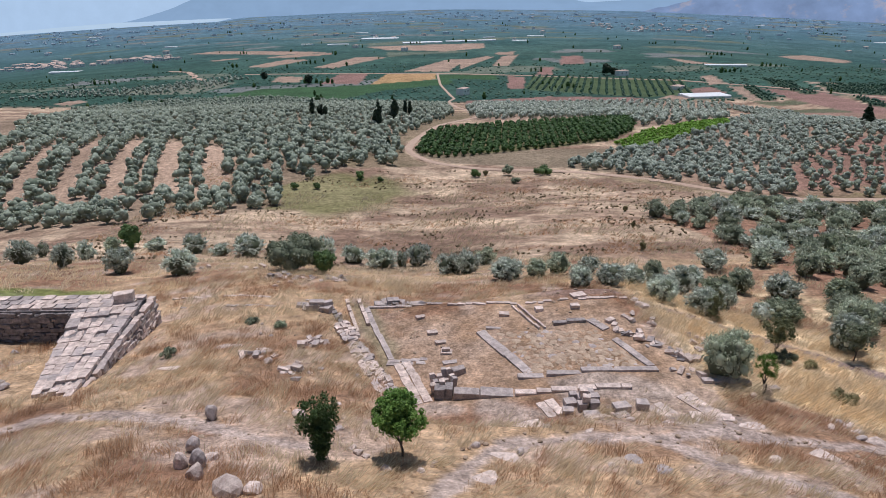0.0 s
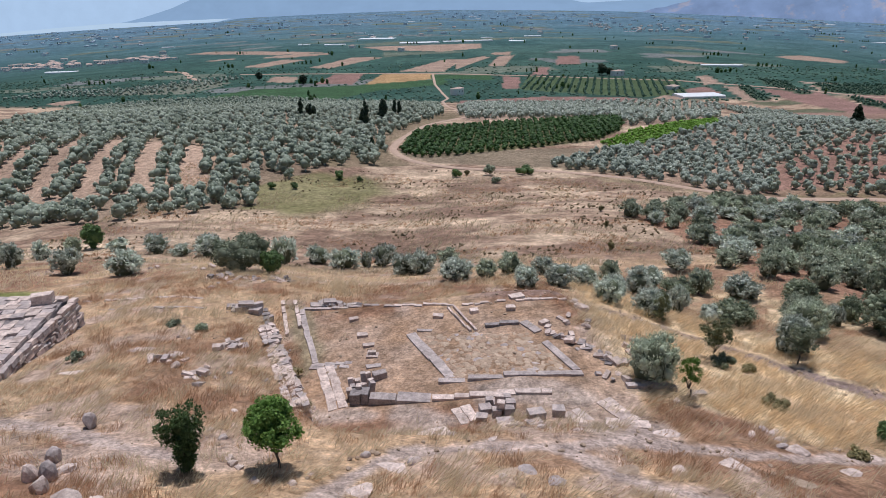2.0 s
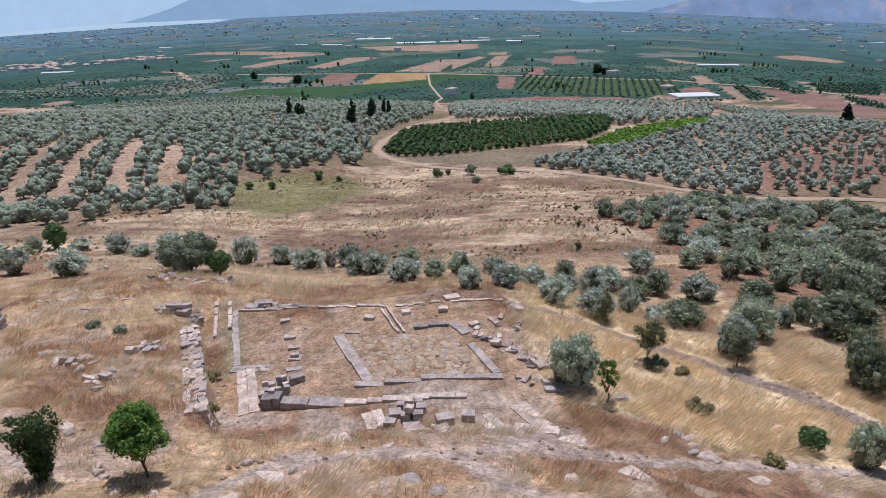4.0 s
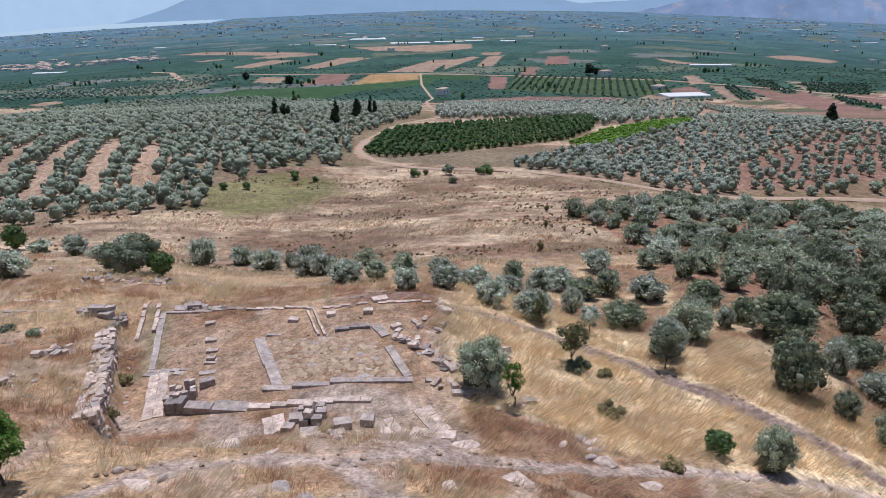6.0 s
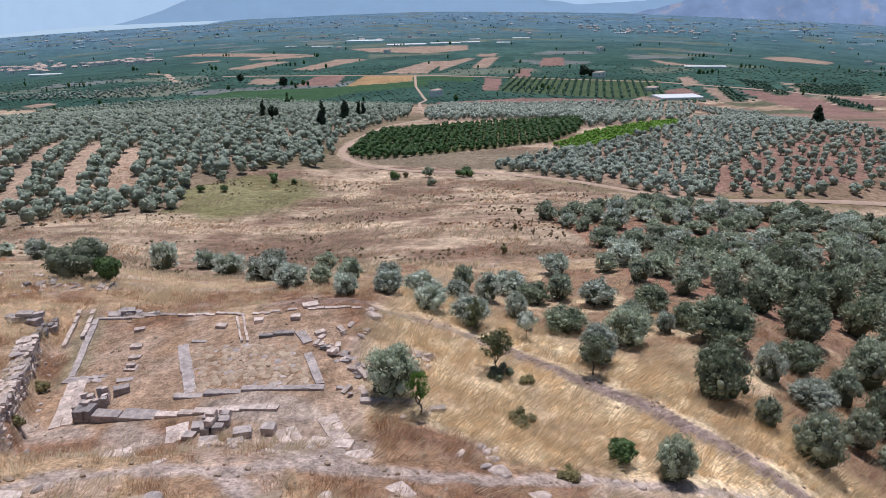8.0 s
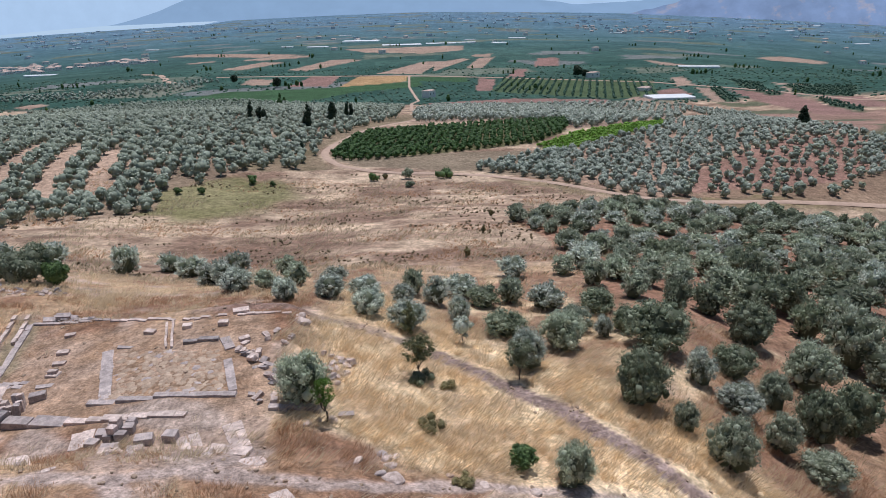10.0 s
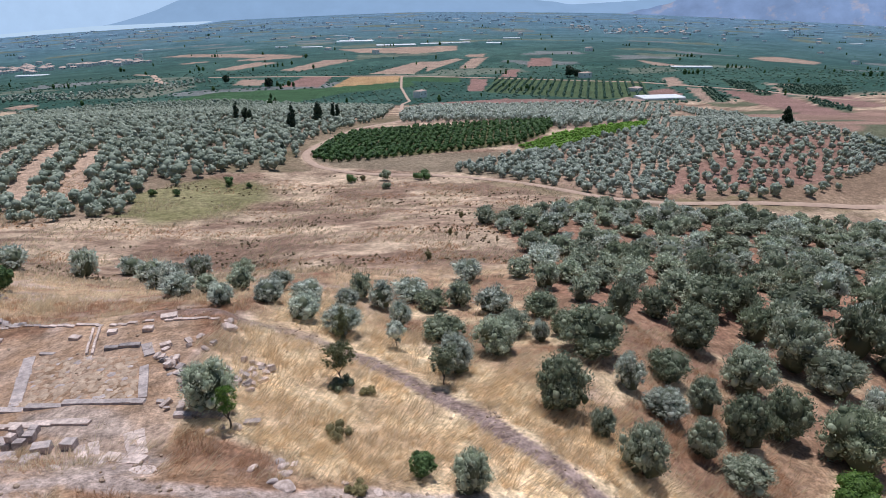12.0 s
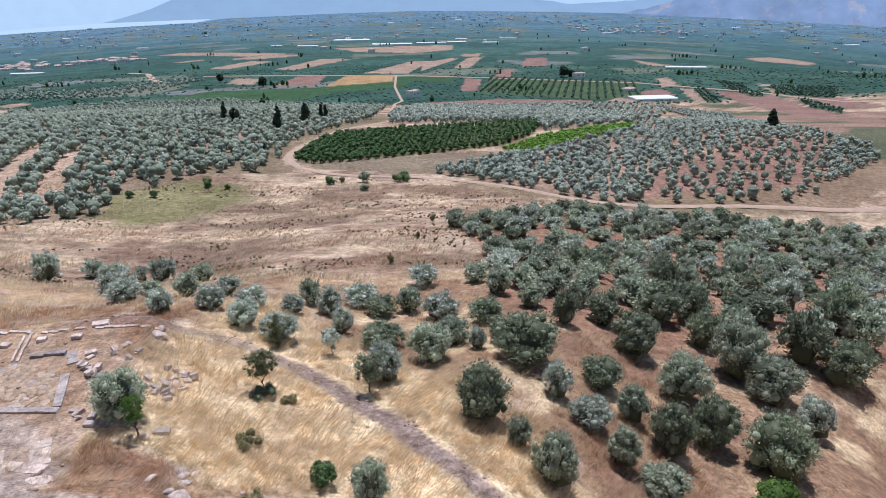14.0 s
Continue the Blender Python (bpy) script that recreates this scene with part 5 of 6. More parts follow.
# tumbled blocks at both ends: count, centre, reach, slant, stones
for n, (cx, cy, rx, ry), slant, mats, label, group in [
    (34, (16.1, 42.2, 0.75, 2.6), 0.72, (STONE, SLAB, STONE, DARK_STONE), "tumbled grey slab of a fallen wall", "tumbled wall blocks"),
    (8, (16.2, 46.8, 1.2, 1.4), 0.3, (STONE, STONE, SLAB), "pale tumbled slab behind the olive", "tumbled wall blocks"),
    (30, (20.4, 43.2, 1.3, 2.2), -0.2, (STONE, SLAB, STONE), "pale tumbled block beside the olive", "tumbled blocks by the olive"),
    (8, (17.6, 38.2, 1.6, 0.7), 0.0, (SLAB, STONE), "small grey block below the olive", "tumbled blocks by the olive"),
    (10, (-11.4, 50.6, 1.1, 0.6), 0.2, (DARK_STONE, SLAB, DARK_STONE), "dark squared block in a small heap", "dark block heap"),
    (12, (-4.0, 53.9, 2.2, 0.4), 0.2, (DARK_STONE, SLAB, DARK_STONE), "dark tilted block behind the kerb", "dark tilted blocks"),
    (12, (-9.9, 42.0, 0.7, 1.0), -0.3, (STONE, SLAB, STONE), "pale tumbled block above the rubble wall", "tumbled blocks on the bank"),
    (12, (-13.2, 39.2, 1.2, 0.6), 0.0, (SLAB, STONE), "flat grey stone in a low cluster", "tumbled blocks on the bank"),
    (10, (-10.3, 36.4, 0.7, 1.2), 0.0, (STONE, SLAB), "flat pale stone in a low cluster", "tumbled blocks on the bank"),
    (38, (-14.5, 63.2, 4.6, 1.8), 0.2, (DARK_STONE, SLAB, STONE), "weathered block at the terrace edge", "blocks at the terrace edge"),
    (12, (-26.0, 72.0, 4.5, 3.0), 0.3, (STONE, SLAB), "weathered pale block near the terrace edge", "blocks at the terrace edge"),
]:
    for k in range(n):
        x, y = cx + luck.uniform(-1, 1) * rx, cy + luck.uniform(-1, 1) * ry
        x -= slant * (y - cy)
        flat = luck.rand() < 0.6
        loose("tumbled_block", x, y, luck.uniform(0.35, 0.85), luck.uniform(0.28, 0.55), luck.uniform(0.14, 0.26) if flat else luck.uniform(0.26, 0.42), luck.uniform(0, 180), mats[k % len(mats)], label, "stone block", (luck.normal() * 14, luck.normal() * 14), 0.0 if k % 6 else 0.18, ROCKS if luck.rand() < 0.35 else None, group)

loose("boulder", 17.3, 49.8, 1.5, 1.2, 1.0, 20, STONE, "big pale boulder at the end of the terrace", "boulder", (4, 6), -0.1, ROCKS, "field stones")
loose("boulder", 17.0, 51.0, 1.0, 0.8, 0.7, 70, STONE, "pale boulder at the end of the terrace", "boulder", (4, 6), -0.1, ROCKS, "field stones")
# field stones, one by one
WEST_STONES = [(-12.7, 28.9, 0.9, 1.4, SLAB), (-12.2, 25.0, 0.8, 1.1, SLAB), (-10.9, 23.9, 1.2, 0.6, STONE), (-11.2, 23.2, 0.9, 1.4, SLAB), (-11.9, 23.0, 0.8, 1.2, STONE), (-10.9, 22.0, 0.9, 1.0, STONE), (-8.9, 20.9, 1.5, 1.1, STONE), (-8.0, 20.9, 1.0, 0.7, STONE),
                          (-2.8, 24.0, 0.75, 0.5, STONE), (-1.2, 24.1, 0.6, 0.4, STONE), (-4.3, 25.6, 0.7, 0.55, STONE), (-3.9, 25.3, 0.6, 0.45, STONE), (-4.7, 26.2, 0.55, 0.4, STONE), (-0.6, 25.2, 0.5, 0.35, STONE), (-8.2, 29.8, 0.9, 0.7, STONE), (-7.7, 29.2, 0.8, 0.7, STONE)]
EAST_STONES = [(25.7, 31.0, 1.4, 0.5, STONE), (25.5, 32.4, 1.0, 0.4, STONE), (30.7, 31.5, 0.9, 0.35, STONE), (32.3, 31.5, 0.8, 0.35, STONE), (33.6, 31.4, 0.9, 0.4, STONE), (17.2, 26.8, 1.2, 0.5, STONE), (9.6, 26.3, 1.4, 0.5, SLAB), (6.0, 31.2, 0.7, 0.5, SLAB), (10.8, 25.4, 1.2, 0.4, SLAB)]
for x, y, s, hgt, mat in WEST_STONES + EAST_STONES:
    loose("field_stone", x, y, s, s * 0.8, hgt, luck.uniform(0, 360), mat, "weathered grey field stone half sunk in dry grass", "boulder", (luck.normal() * 8, luck.normal() * 8), -0.1, ROCKS, "field stones")
for k in range(46):
    line = [(-14.5, 44.5), (-10, 37.5), (-6, 30), (-16, 60.5), (20, 37.5), (27, 33), (5, 27), (14, 31.5)][k % 8]
    x, y = line[0] + luck.normal() * 2.2, line[1] + luck.normal() * 1.3
    loose("field_stone", x, y, luck.uniform(0.35, 0.95), luck.uniform(0.3, 0.7), luck.uniform(0.2, 0.5), luck.uniform(0, 360), STONE if k % 3 else SLAB, "small pale stone scattered in dry grass", "stone", (luck.normal() * 8, luck.normal() * 8), -0.05, ROCKS, "scattered stones")


# ---- stone platform with its paved top ----
def platform():
    top = 2.15
    body = tagged(new("stone_platform"), "long stone platform paved with worn pale slabs", "stone platform")
    p0, p1, p2, p3 = (-26.1, 34.4), (-23.4, 34.1), (-24.9, 46.9), (-29.8, 46.2)
    bm = bmesh.new()
    for ring in ([p0, p1, p2, p3], [(-62, 46.4), (-29.6, 46.3), (-25.0, 46.95), (-25.3, 49.0), (-62, 49.2)]):
        lo = [bm.verts.new((x, y, -4.0)) for x, y in ring]
        hi = [bm.verts.new((x, y, top - 0.16 - 0.004 * len(ring))) for x, y in ring]
        bm.faces.new(hi)
        for i in range(len(ring)):
            j = (i + 1) % len(ring)
            bm.faces.new((lo[i], lo[j], hi[j], hi[i]))
    part("core", bm, DARK_STONE, body, "rough dark core masonry")
    # paving of the long arm
    cols = 5
    for c in range(cols):
        f = luck.uniform(-0.03, 0.0)
        while f < 0.98:
            step = luck.uniform(0.045, 0.1)
            m, g = f + step / 2, (c + 0.5) / cols
            x = (p0[0] * (1 - g) + p1[0] * g) * (1 - m) + (p3[0] * (1 - g) + p2[0] * g) * m
            y = (p0[1] * (1 - g) + p1[1] * g) * (1 - m) + (p3[1] * (1 - g) + p2[1] * g) * m
            w = (2.75 * (1 - m) + 4.9 * m) / cols
            piece(body, x, y, top - 0.3, w * luck.uniform(0.9, 1.04), 12.6 * step * luck.uniform(0.9, 1.0), 0.3 + luck.normal() * 0.02, 18 - 11 * g + luck.normal() * 3, STONE if luck.rand() < 0.7 else SLAB, (luck.normal() * 0.6, luck.normal() * 0.6), None if luck.rand() < 0.8 else ROCKS, "paving_stone")
            f += step
    for k in range(24):
        for c in range(3):
            x, y = -25.6 - (k + 0.5 * (c % 2)) * 0.95, 46.9 + (c + 0.0) * 0.82
            piece(body, x, y, top - 0.3, 0.93 * luck.uniform(0.85, 1), 0.8, 0.3 + luck.normal() * 0.025, luck.normal() * 2, STONE if luck.rand() < 0.6 else SLAB, (luck.normal() * 0.8, luck.normal() * 0.8), None, "paving_stone")
    # coursed faces
    def face(a, b, out, mat):
        a, b = Vector((*a, 0)), Vector((*b, 0))
        d, n = (b - a).normalized(), (b - a).length
        turn = math.degrees(math.atan2(d.y, d.x))
        z = top - 0.32
        row = 0
        while z > -1.6:
            hgt = luck.uniform(0.26, 0.5)
            s = luck.uniform(0, 0.3)
            while s < n:
                l = luck.uniform(0.35, 1.2)
                p = a + d * min(s + l / 2, n) + Vector((*out, 0)) * (0.02 + 0.14 * luck.rand() + 0.05 * row)
                if gz(p.x, p.y) < z:
                    piece(body, p.x, p.y, z - hgt, l - 0.03, 0.5, hgt - 0.02, turn + luck.normal() * 5, mat if luck.rand() < (0.95 if mat is DARK_STONE else 0.7) else SLAB, (luck.normal() * 3, luck.normal() * 3), None if luck.rand() < 0.75 else ROCKS, "face_stone")
                s += l
            z -= hgt
            row += 1
    face(p1, (-24.9, 48.9), (0.9, 0.1), STONE)
    # this face lies in shadow; the shade is put in as darker stone
    face((-48, 46.45), (-29.8, 46.3), (0, -0.12), DARK_STONE)
    face(p0, p3, (-0.1, 0), SLAB)
    face((-26.1, 34.3), (-23.4, 34.0), (0, -0.12), SLAB)


platform()
loose("cut_block", -26.4, 47.6, 1.5, 0.9, 0.8, 20, STONE, "big pale block lying on the platform corner", up=2.15 - gz(-26.4, 47.6) + 0.05, group="blocks at the platform")
for x, y, s in [(-35.5, 44.0, 0.9), (-33.8, 43.8, 0.8), (-30.6, 37.2, 1.2), (-31.5, 38.0, 1.0), (-29.6, 36.6, 0.8), (-32.2, 37.3, 0.7)]:
    loose("field_stone", x, y, s, s * 0.7, 0.5, luck.uniform(0, 360), SLAB, "grey stone lying below the platform wall", "stone", (0, 0), 0, ROCKS, "stones below the platform")


def crazy_floor():
    """Flat stones that show through the turf of the inner room."""
    floor = tagged(new("stone_floor"), "worn flat stones showing through brown turf", "stone floor")
    for k in range(290):
        f, g = luck.rand(), luck.rand()
        x, y = (6.7 + 7.5 * f) * (1 - g) + (4.2 + 7.9 * f) * g, (39.5 - 0.1 * f) * (1 - g) + (46.2 - 1.6 * f) * g
        piece(floor, x, y, gz(x, y) - 0.09, luck.uniform(0.45, 1.1), luck.uniform(0.35, 0.75), 0.16, luck.uniform(0, 180), TAN_STONE if luck.rand() < 0.9 else SLAB, (luck.normal() * 1.2, luck.normal() * 1.2), ROCKS, "floor_stone")


crazy_floor()


# low dark scrub of the valley
rng = np.random.RandomState(402)
n = 5200
x, y = rng.uniform(-75, 75, n), rng.uniform(88, 196, n)
patch = lattice(x + 0.4 * y, y * 1.7, 15.0, 16) * 0.7 + lattice(x, y * 1.5, 4.0, 17) * 0.5
keep = (patch > 0.68) & ~inside(x, y, GROVE_SLOPE) & ~inside(x, y, GROVE_LEFT) & (away(x, y, ROAD) > 4)
grove("valley_scrub", x[keep], y[keep], (0.35, 1.1), (5, 5, 5), 0.22, BRUSH, "low dark thorn scrub dotting the dry valley", "scrub", 0.45, -0.1, 404, 1)

# ---- bedrock ----
for x, y, a, b, t in [(8.6, 26.0, 2.6, 1.2, 12), (3.0, 26.3, 2.8, 1.3, -20), (1.6, 23.6, 2.4, 1.4, 30), (5.2, 31.6, 3.2, 1.5, 8), (2.6, 31.9, 2.2, 1.0, -6), (20.4, 28.0, 2.6, 1.3, 15), (23.5, 27.0, 2.0, 1.1, -30), (18.0, 31.2, 2.2, 1.0, 10), (14.5, 26.6, 1.8, 1.0, 40), (-15.8, 41.0, 2.2, 1.0, 20), (-13.0, 40.2, 1.8, 0.9, -15), (-18.6, 37.2, 2.0, 0.9, 5), (11.8, 31.3, 2.0, 0.8, 0), (27.4, 29.0, 1.8, 0.8, 12), (-10.6, 37.2, 1.8, 1.1, 45), (-9.6, 38.6, 1.5, 0.8, 10)]:
    loose("bedrock", x, y, a, b, 0.24, t, STONE if luck.rand() < 0.5 else TAN_STONE, "flat pale bedrock showing through dry grass", "rock outcrop", (luck.normal() * 3, luck.normal() * 3), -0.06, ROCKS, "bedrock outcrops")

# ---- dry grass ----
def tufts(name, count, area, seed, mat, label, hgt, want, blades=9, wide=0.0095, clump=0.2, wind=(0.35, 0.1)):
    """Tufts of dry blades over the slope; want: how likely a tuft is at a place, 0 to 1."""
    rng = np.random.RandomState(seed)
    x, y = rng.uniform(area[0], area[1], count), area[2] + (area[3] - area[2]) * rng.rand(count) ** 1.2
    keep = rng.rand(count) < want(x, y)
    x, y = x[keep], y[keep]
    z = ground(x, y) - 0.03
    n = len(x)
    foot = np.stack([x, y, z], -1)[:, None] + np.concatenate([rng.normal(size=(n, blades, 2)) * clump, np.zeros((n, blades, 1))], -1)
    swell = (0.65 + 0.7 * lattice(x, y, 2.6, seed + 50))[:, None, None]
    tall = rng.uniform(hgt[0], hgt[1], (n, 1, 1)) * swell * rng.uniform(0.6, 1.15, (n, blades, 1))
    gust = np.stack([lattice(x, y, 3.2, seed + 60) - 0.35, lattice(x, y, 3.2, seed + 61) - 0.5], -1)[:, None] * 1.2
    lean = np.concatenate([rng.normal(size=(n, blades, 2)) * 0.3 + wind + gust, np.ones((n, blades, 1))], -1)
    tip = foot + lean * tall
    turn = rng.uniform(0, math.pi, (n, blades))
    side = np.stack([np.cos(turn), np.sin(turn), 0 * turn], -1) * wide
    q = np.stack([foot - side, foot + side, tip + side * 0.7, tip - side * 0.7], 2).reshape(-1, 4, 3)
    return tagged(new(name, quads_mesh(name, q, mat)), label, "grass", kind="stuff")


def trodden(x, y):
    d = np.full(np.shape(x), 9.0)
    for line in FOOTPATHS:
        d = np.minimum(d, away(x, y, line))
    return np.minimum(d, away(x, y, TRACK) - 0.2)


def straw_here(x, y):
    slope = ease((x - rim(y)) / 4) * ease((y - 28) / 4)
    p, q = x - 5.2 + 0.23 * (y - 44.5), y - 43.5
    ruin = ease((11.4 - np.abs(p)) / 0.8) * ease((9.4 - np.abs(q)) / 0.8)
    platform_top = (x < -23.2) & (x > -30.5) & (y > 33.8) & (y < 49.5)
    wild = ease((lattice(x, y, 6.0, 3) * 0.5 + lattice(x, y, 2.1, 4) * 0.4 + 0.3 * slope - 0.38) / 0.26) * ease((lattice(x, y, 0.9, 305) + 0.25 * slope - 0.3) / 0.3)
    return np.clip(0.05 + 0.85 * wild, 0, 1) * (1 - 0.3 * slope) * (1 - 0.65 * ease((x + y - 91) / 6) * (x > 24)) * ease((trodden(x, y) - 0.75) / 0.7) * (1 - 0.985 * ruin) * (1 - platform_top)


def russet_here(x, y):
    p, q = x - 5.2 + 0.23 * (y - 44.5), y - 43.5
    ruin = ease((11.4 - np.abs(p)) / 0.8) * ease((9.4 - np.abs(q)) / 0.8)
    platform_top = (x < -23.2) & (x > -30.5) & (y > 33.8) & (y < 49.5)
    wild = ease((0.62 - lattice(x, y, 6.0, 3) * 0.6 - lattice(x, y, 2.1, 4) * 0.4 + 0.16) / 0.3) * np.maximum(ease((rim(y) + 3 - x) / 5), ease((x + y - 91) / 6)) * ease((lattice(x, y, 1.3, 306) - 0.42) / 0.2)
    return wild * ease((trodden(x, y) - 0.7) / 0.6) * (1 - 0.99 * ruin) * (1 - platform_top)


def gold_here(x, y):
    slope = ease((x - rim(y) - 1) / 4) * ease((y - 30) / 4) * ease((95 - x - y) / 8)
    return slope * ease((lattice(x, y, 1.7, 311) + 0.5 * lattice(x, y, 5.0, 312) - 0.55) / 0.3) * ease((trodden(x, y) - 0.9) / 0.5)


tufts("dry_grass", 56000, (-34, 64, 15, 66), 301, STRAW, "tall sun-bleached straw grass over the slope", (0.3, 0.62), straw_here, 7, 0.013, 0.16, (0.6, 0.0))
tufts("golden_grass", 9000, (18, 52, 26, 64), 313, GOLD, "tall golden dry grass in wind-combed patches", (0.35, 0.7), gold_here, 7, 0.013, 0.14, (0.6, 0.0))
tufts("dry_weeds", 52000, (-34, 62, 15, 64), 302, RUSSET, "reddish brown dry weeds between the stones", (0.2, 0.44), russet_here, 9, 0.011, 0.17, (0.1, 0.0))
tufts("edge_grass", 11000, (-60, 48, 60, 90), 307, STRAW, "dry grass between the olives of the terrace edge", (0.2, 0.45), lambda x, y: ease((lattice(x, y, 5.0, 3) + 0.4 * lattice(x, y, 1.4, 308) - 0.5) / 0.3), 5, 0.025)
tufts("valley_grass", 16000, (-70, 75, 84, 185), 303, STRAW, "thin dry grass tufts of the valley floor", (0.25, 0.6), lambda x, y: ease((lattice(x, y, 9.0, 6) - 0.4) / 0.2) * (y > 84), 4, 0.05)
tufts("valley_thistles", 12000, (-70, 60, 95, 190), 304, RUSSET, "low brown thistles of the valley floor", (0.15, 0.4), lambda x, y: ease((lattice(x + 0.4 * y, y * 1.7, 11.0, 16) - 0.5) / 0.15), 4, 0.06)


def pebbles():
    """Small stones strewn along the paths and among the ruins."""
    rng = np.random.RandomState(310)
    verts, faces = [], []
    kinds = [([v.co[:] for v in m.vertices], [p.vertices[:] for p in m.polygons]) for m in ROCKS[TAN_STONE]]
    for k in range(520):
        if k % 3 == 0 or k > 330:
            line = FOOTPATHS[rng.randint(len(FOOTPATHS))] if k < 330 else TRACK
            i = rng.randint(len(line) - 1 if k < 330 else 9)
            f = rng.rand()
            x, y = line[i][0] * (1 - f) + line[i + 1][0] * f + rng.normal() * 1.0, line[i][1] * (1 - f) + line[i + 1][1] * f + rng.normal() * 0.9
        else:
            x, y = rng.uniform(-14, 24), rng.uniform(23, 54)
        r, t = 0.12 + 0.3 * rng.rand() ** 2, rng.uniform(0, 6)
        v, f = kinds[rng.randint(len(kinds))]
        v = np.array(v) * [r, r * 0.8, r * 0.6]
        z = gz(x, y) - 0.12 * r
        base = len(verts)
        verts += [(x + p[0] * math.cos(t) - p[1] * math.sin(t), y + p[0] * math.sin(t) + p[1] * math.cos(t), z + p[2]) for p in v]
        faces += [tuple(i + base for i in q) for q in f]
    tagged(new("pebbles", mesh_of("pebbles", verts, faces, TAN_STONE)), "small pale stones strewn along the paths", "pebbles", kind="stuff")


pebbles()

# ---- the plain ----
def plain_trees():
    """Citrus groves as many low crowns, rows of them, over the near part of the plain."""
    rng = np.random.RandomState(320)
    n = 4200
    y = 575 + 480 * rng.rand(n) ** 1.4
    x = rng.uniform(-0.85, 0.9, n) * y
    u, v = x * 0.985 + y * 0.17, y * 0.985 - x * 0.17
    u, v = np.round(u / 7) * 7 + rng.normal(size=n), np.round(v / 5) * 5 + rng.normal(size=n)
    x, y = u * 0.985 - v * 0.17, v * 0.985 + u * 0.17
    bare = np.zeros(n, bool)
    for ring in RED_FIELDS + TAN_FIELDS + FAR_TAN_FIELDS + OCHRE_FIELDS + MOWN_FIELDS + [VINE_ROWS]:
        bare |= inside(x, y, ring)
    bare |= y < 580 + 0.12 * np.abs(x + 40)
    for line in (ROAD, SIDE_ROAD):
        bare |= away(x, y, line) < 7
    x, y = x[~bare], y[~bare]
    n = len(x)
    r = rng.uniform(1.6, 2.3, n)
    z = ground(x, y)
    l = np.stack([x, y, z - 0.3, r], -1)
    q = leaf_quads(rng, l, n // 2, 0.7, 0.7)
    tagged(new("citrus_groves", foliage_mesh("citrus_groves", l, q, CITRUS, 1.0)), "dark green citrus groves covering the plain", "orchard", kind="stuff")
    # taller trees, singly and in belts
    q = []
    for k in range(170):
        y = 620 + 2600 * rng.rand() ** 1.2
        x = rng.uniform(-0.62, 0.72) * y
        belt = rng.randint(1, 7) if k % 4 == 0 else 1
        for b in range(belt):
            px, py = x + b * 7, y + rng.normal() * 2
            hgt = rng.uniform(3, 8)
            w = hgt * rng.uniform(0.2, 0.45)
            l = np.array([[px, py, gz(px, py) + hgt * f, w * g] for f, g in ((0.2, 0.9), (0.5, 1.0), (0.8, 0.6))])
            q.append(l)
    tagged(new("far_trees", foliage_mesh("far_trees", np.vstack(q), np.zeros((0, 4, 3)), VINE, 1.0)), "dark far trees and windbreaks of the plain", "trees", kind="stuff")


plain_trees()


def house_parts(name, seed):
    rng = np.random.RandomState(seed)
    a, b, hgt, rise = rng.uniform(4, 7), rng.uniform(3.5, 5), rng.uniform(3.6, 7.5), rng.uniform(1.0, 1.6)
    house = new(name)
    bm = bmesh.new()
    lo = [bm.verts.new((x, y, -1.5)) for x, y in ((-a, -b), (a, -b), (a, b), (-a, b))]
    hi = [bm.verts.new((x, y, hgt)) for x, y in ((-a, -b), (a, -b), (a, b), (-a, b))]
    for i in range(4):
        j = (i + 1) % 4
        bm.faces.new((lo[i], lo[j], hi[j], hi[i]))
    bm.faces.new(hi)
    part("wall", bm, PLASTER, house)
    bm = bmesh.new()
    e = 0.25
    ev = [bm.verts.new((x, y, hgt + 0.02)) for x, y in ((-a - e, -b - e), (a + e, -b - e), (a + e, b + e), (-a - e, b + e))]
    top = [bm.verts.new((-a * 0.55, 0, hgt + rise)), bm.verts.new((a * 0.55, 0, hgt + rise))]
    for f in ((ev[0], ev[1], top[1], top[0]), (ev[2], ev[3], top[0], top[1]), (ev[1], ev[2], top[1]), (ev[3], ev[0], top[0]), (ev[3], ev[2], ev[1], ev[0])):
        bm.faces.new(f)
    part("roof", bm, TILES, house, "red tiled hipped roof")
    for x in (-a * 0.5, a * 0.45):
        bm = bmesh.new()
        bmesh.ops.create_cube(bm, size=1.0, matrix=Matrix.Translation((x, -b - 0.03, hgt * 0.55)) @ Matrix.Diagonal((1.3, 0.12, 1.4, 1)))
        part("window", bm, GLASS_DARK, house)
    return house


kinds = [house_parts("house", 330 + i) for i in range(6)]
rng = np.random.RandomState(340)
spots = []
for k in range(110):
    f = rng.rand()
    x, y = -1120 + 540 * f + rng.normal() * 14, 1700 - 300 * f + rng.normal() * 34 + 40 * math.sin(f * 9)
    spots.append((x, y, "houses of the village", "white house with a red tiled roof in the village"))
for k in range(46):
    x, y = rng.uniform(560, 1050), rng.uniform(2250, 2700)
    spots.append((x, y, "houses of the far village", "small pale house in the far village"))
for k in range(40):
    y = 900 + 2300 * rng.rand()
    spots.append((rng.uniform(-0.6, 0.7) * y, y, "farmhouses of the plain", "lone pale farmhouse among citrus groves"))
spots += [(262, 716, "farmhouses of the plain", "pale farmhouse by the greenhouse"), (240, 862, "farmhouses of the plain", "pale farmhouse below a lone pine"), (24, 690, "farmhouses of the plain", "small pale farm shed by the road")]
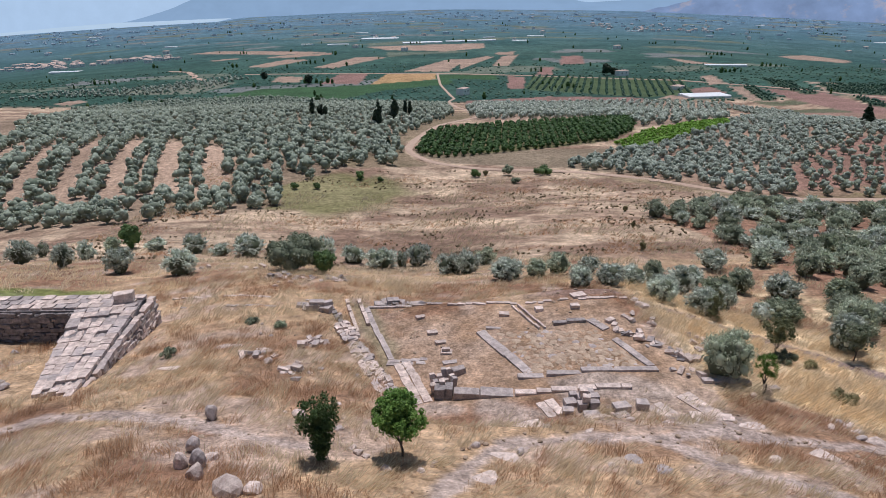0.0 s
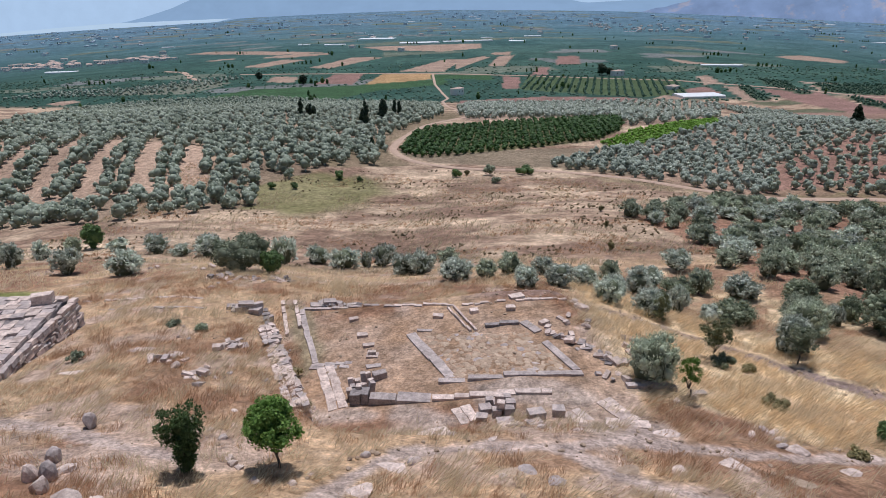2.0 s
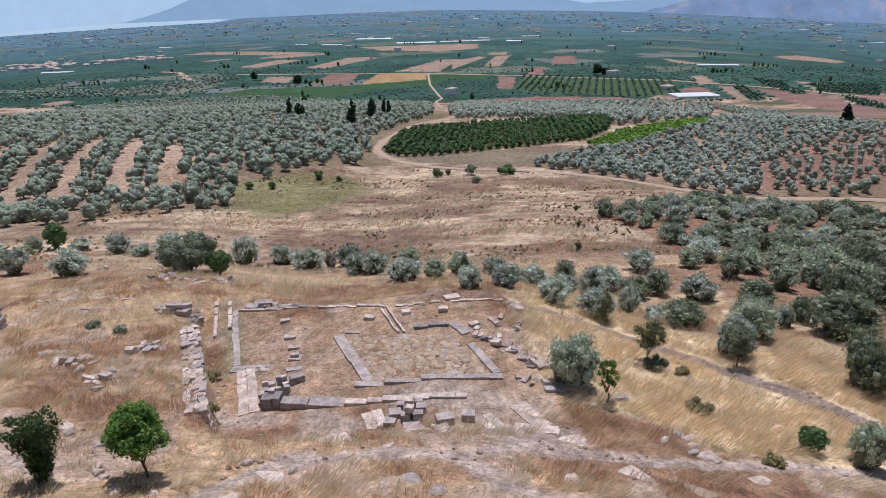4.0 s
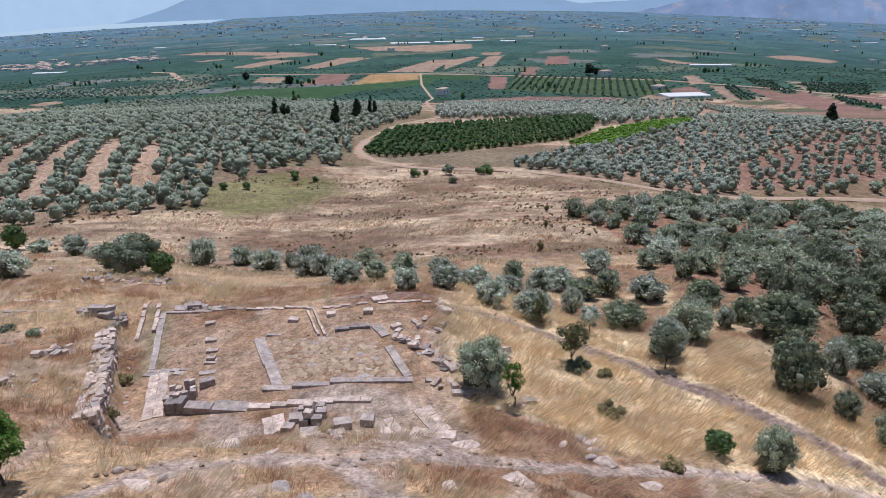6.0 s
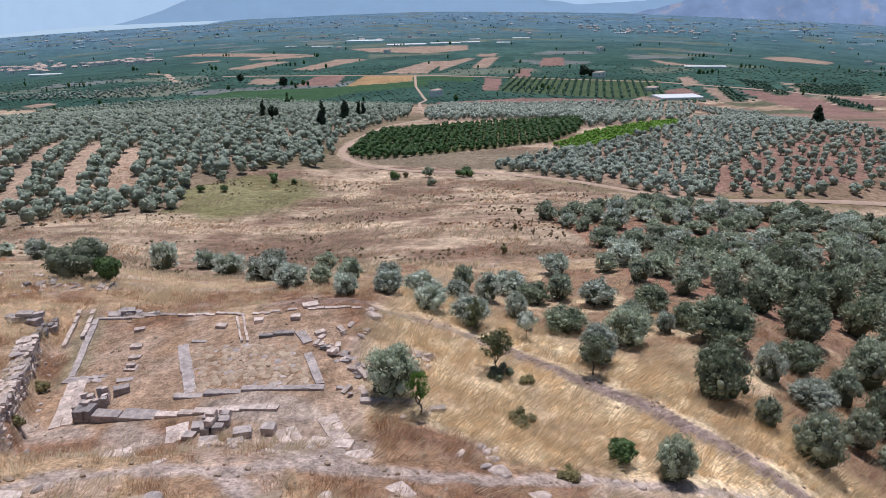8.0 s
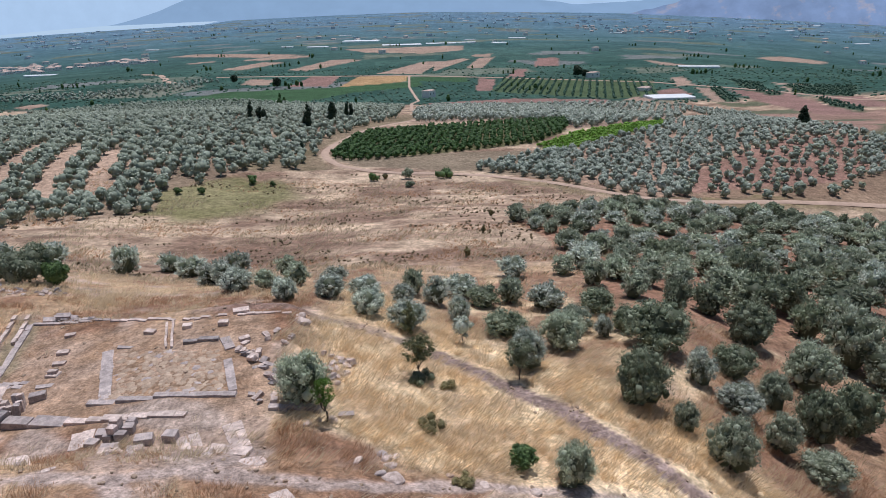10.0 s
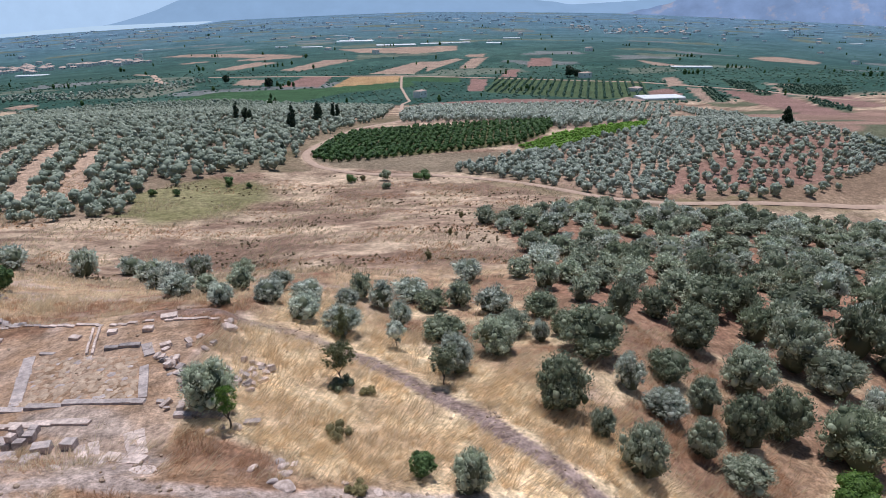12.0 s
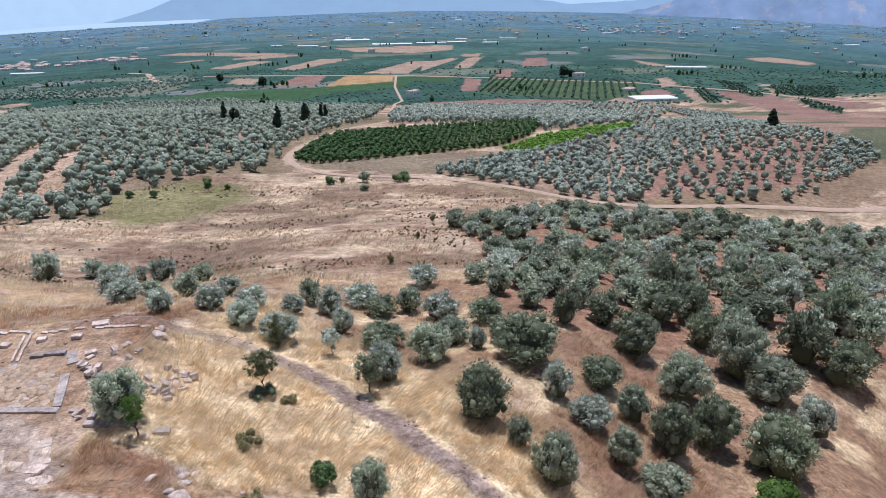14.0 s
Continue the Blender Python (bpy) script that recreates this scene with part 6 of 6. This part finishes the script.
for x, y, group, label in spots:
    t = copy_thing(kinds[rng.randint(6)], pose(x, y, gz(x, y), 0, 0, rng.uniform(0, 90)) @ Matrix.Diagonal((1.2, 1.2, 1.0, 1)))
    tagged(t, label, "house", group)
for t in kinds:
    for c in list(t.children):
        bpy.data.objects.remove(c)
    bpy.data.objects.remove(t)


def greenhouse(x, y, a, b, turn, bays, label):
    """White film tunnels side by side."""
    g = new("greenhouse")
    for k in range(bays):
        bm = bmesh.new()
        w = b / bays
        rings = []
        for sx in (-a / 2, a / 2):
            rings.append([bm.verts.new((sx, (k - bays / 2 + 0.5) * w + w / 2 * math.cos(t) * 0.98, 1.6 + 0.9 * math.sin(t))) for t in (math.pi * i / 6 for i in range(7))] + [])
        base = [[bm.verts.new((sx, (k - bays / 2 + 0.5) * w + s * w / 2 * 0.98, -1.0)) for s in (1, -1)] for sx in (-a / 2, a / 2)]
        loops = [[base[i][0]] + rings[i] + [base[i][1]] for i in (0, 1)]
        for i in range(8):
            bm.faces.new((loops[0][i], loops[0][i + 1], loops[1][i + 1], loops[1][i]))
        bm.faces.new(loops[0])
        bm.faces.new(loops[1])
        part("tunnel", bm, PLASTIC, g)
    g.matrix_basis = pose(x, y, gz(x, y) + 0.2, 0, 0, turn)
    tagged(g, label, "greenhouse", "greenhouses of the plain")




def far_buildings():
    """Houses and sheds of the coast, too far off to count."""
    rng = np.random.RandomState(355)
    q = []
    for k in range(420):
        y = 2000 + 1750 * rng.rand() ** 0.8
        x = rng.uniform(-0.72, 0.75) * y
        near = 0.5 + 0.5 * (lattice(x, y, 420.0, 356) > 0.5)
        if rng.rand() > near:
            continue
        a, b, hgt = rng.uniform(3, 10), rng.uniform(3, 7), rng.uniform(3, 6)
        z = gz(x, y)
        c = np.array([[x + sx * a, y + sy * b, z + sz] for sz in (-1, hgt) for sx, sy in ((-1, -1), (1, -1), (1, 1), (-1, 1))])
        q.append(c[np.array([(0, 1, 5, 4), (1, 2, 6, 5), (2, 3, 7, 6), (3, 0, 4, 7), (4, 5, 6, 7)])])
    tagged(new("far_buildings", quads_mesh("far_buildings", np.vstack(q), HAZY_PLASTER)), "pale houses and sheds strewn along the far coast", "buildings", kind="stuff")


far_buildings()
greenhouse(268, 655, 44, 26, 4, 4, "white film greenhouse of four tunnels")
greenhouse(-160, 1800, 95, 60, -3, 4, "long white greenhouse far on the plain")
greenhouse(-40, 1530, 90, 40, 6, 3, "long white greenhouse far on the plain")
greenhouse(50, 1560, 70, 26, 4, 2, "long white greenhouse far on the plain")
greenhouse(440, 1010, 60, 14, -14, 2, "low white greenhouse among groves")
for k in range(20):
    y = 1300 + 2000 * rng.rand()
    greenhouse(rng.uniform(-0.6, 0.7) * y, y, rng.uniform(25, 70), rng.uniform(10, 26), rng.uniform(-15, 15), 2, "small white greenhouse far on the plain")
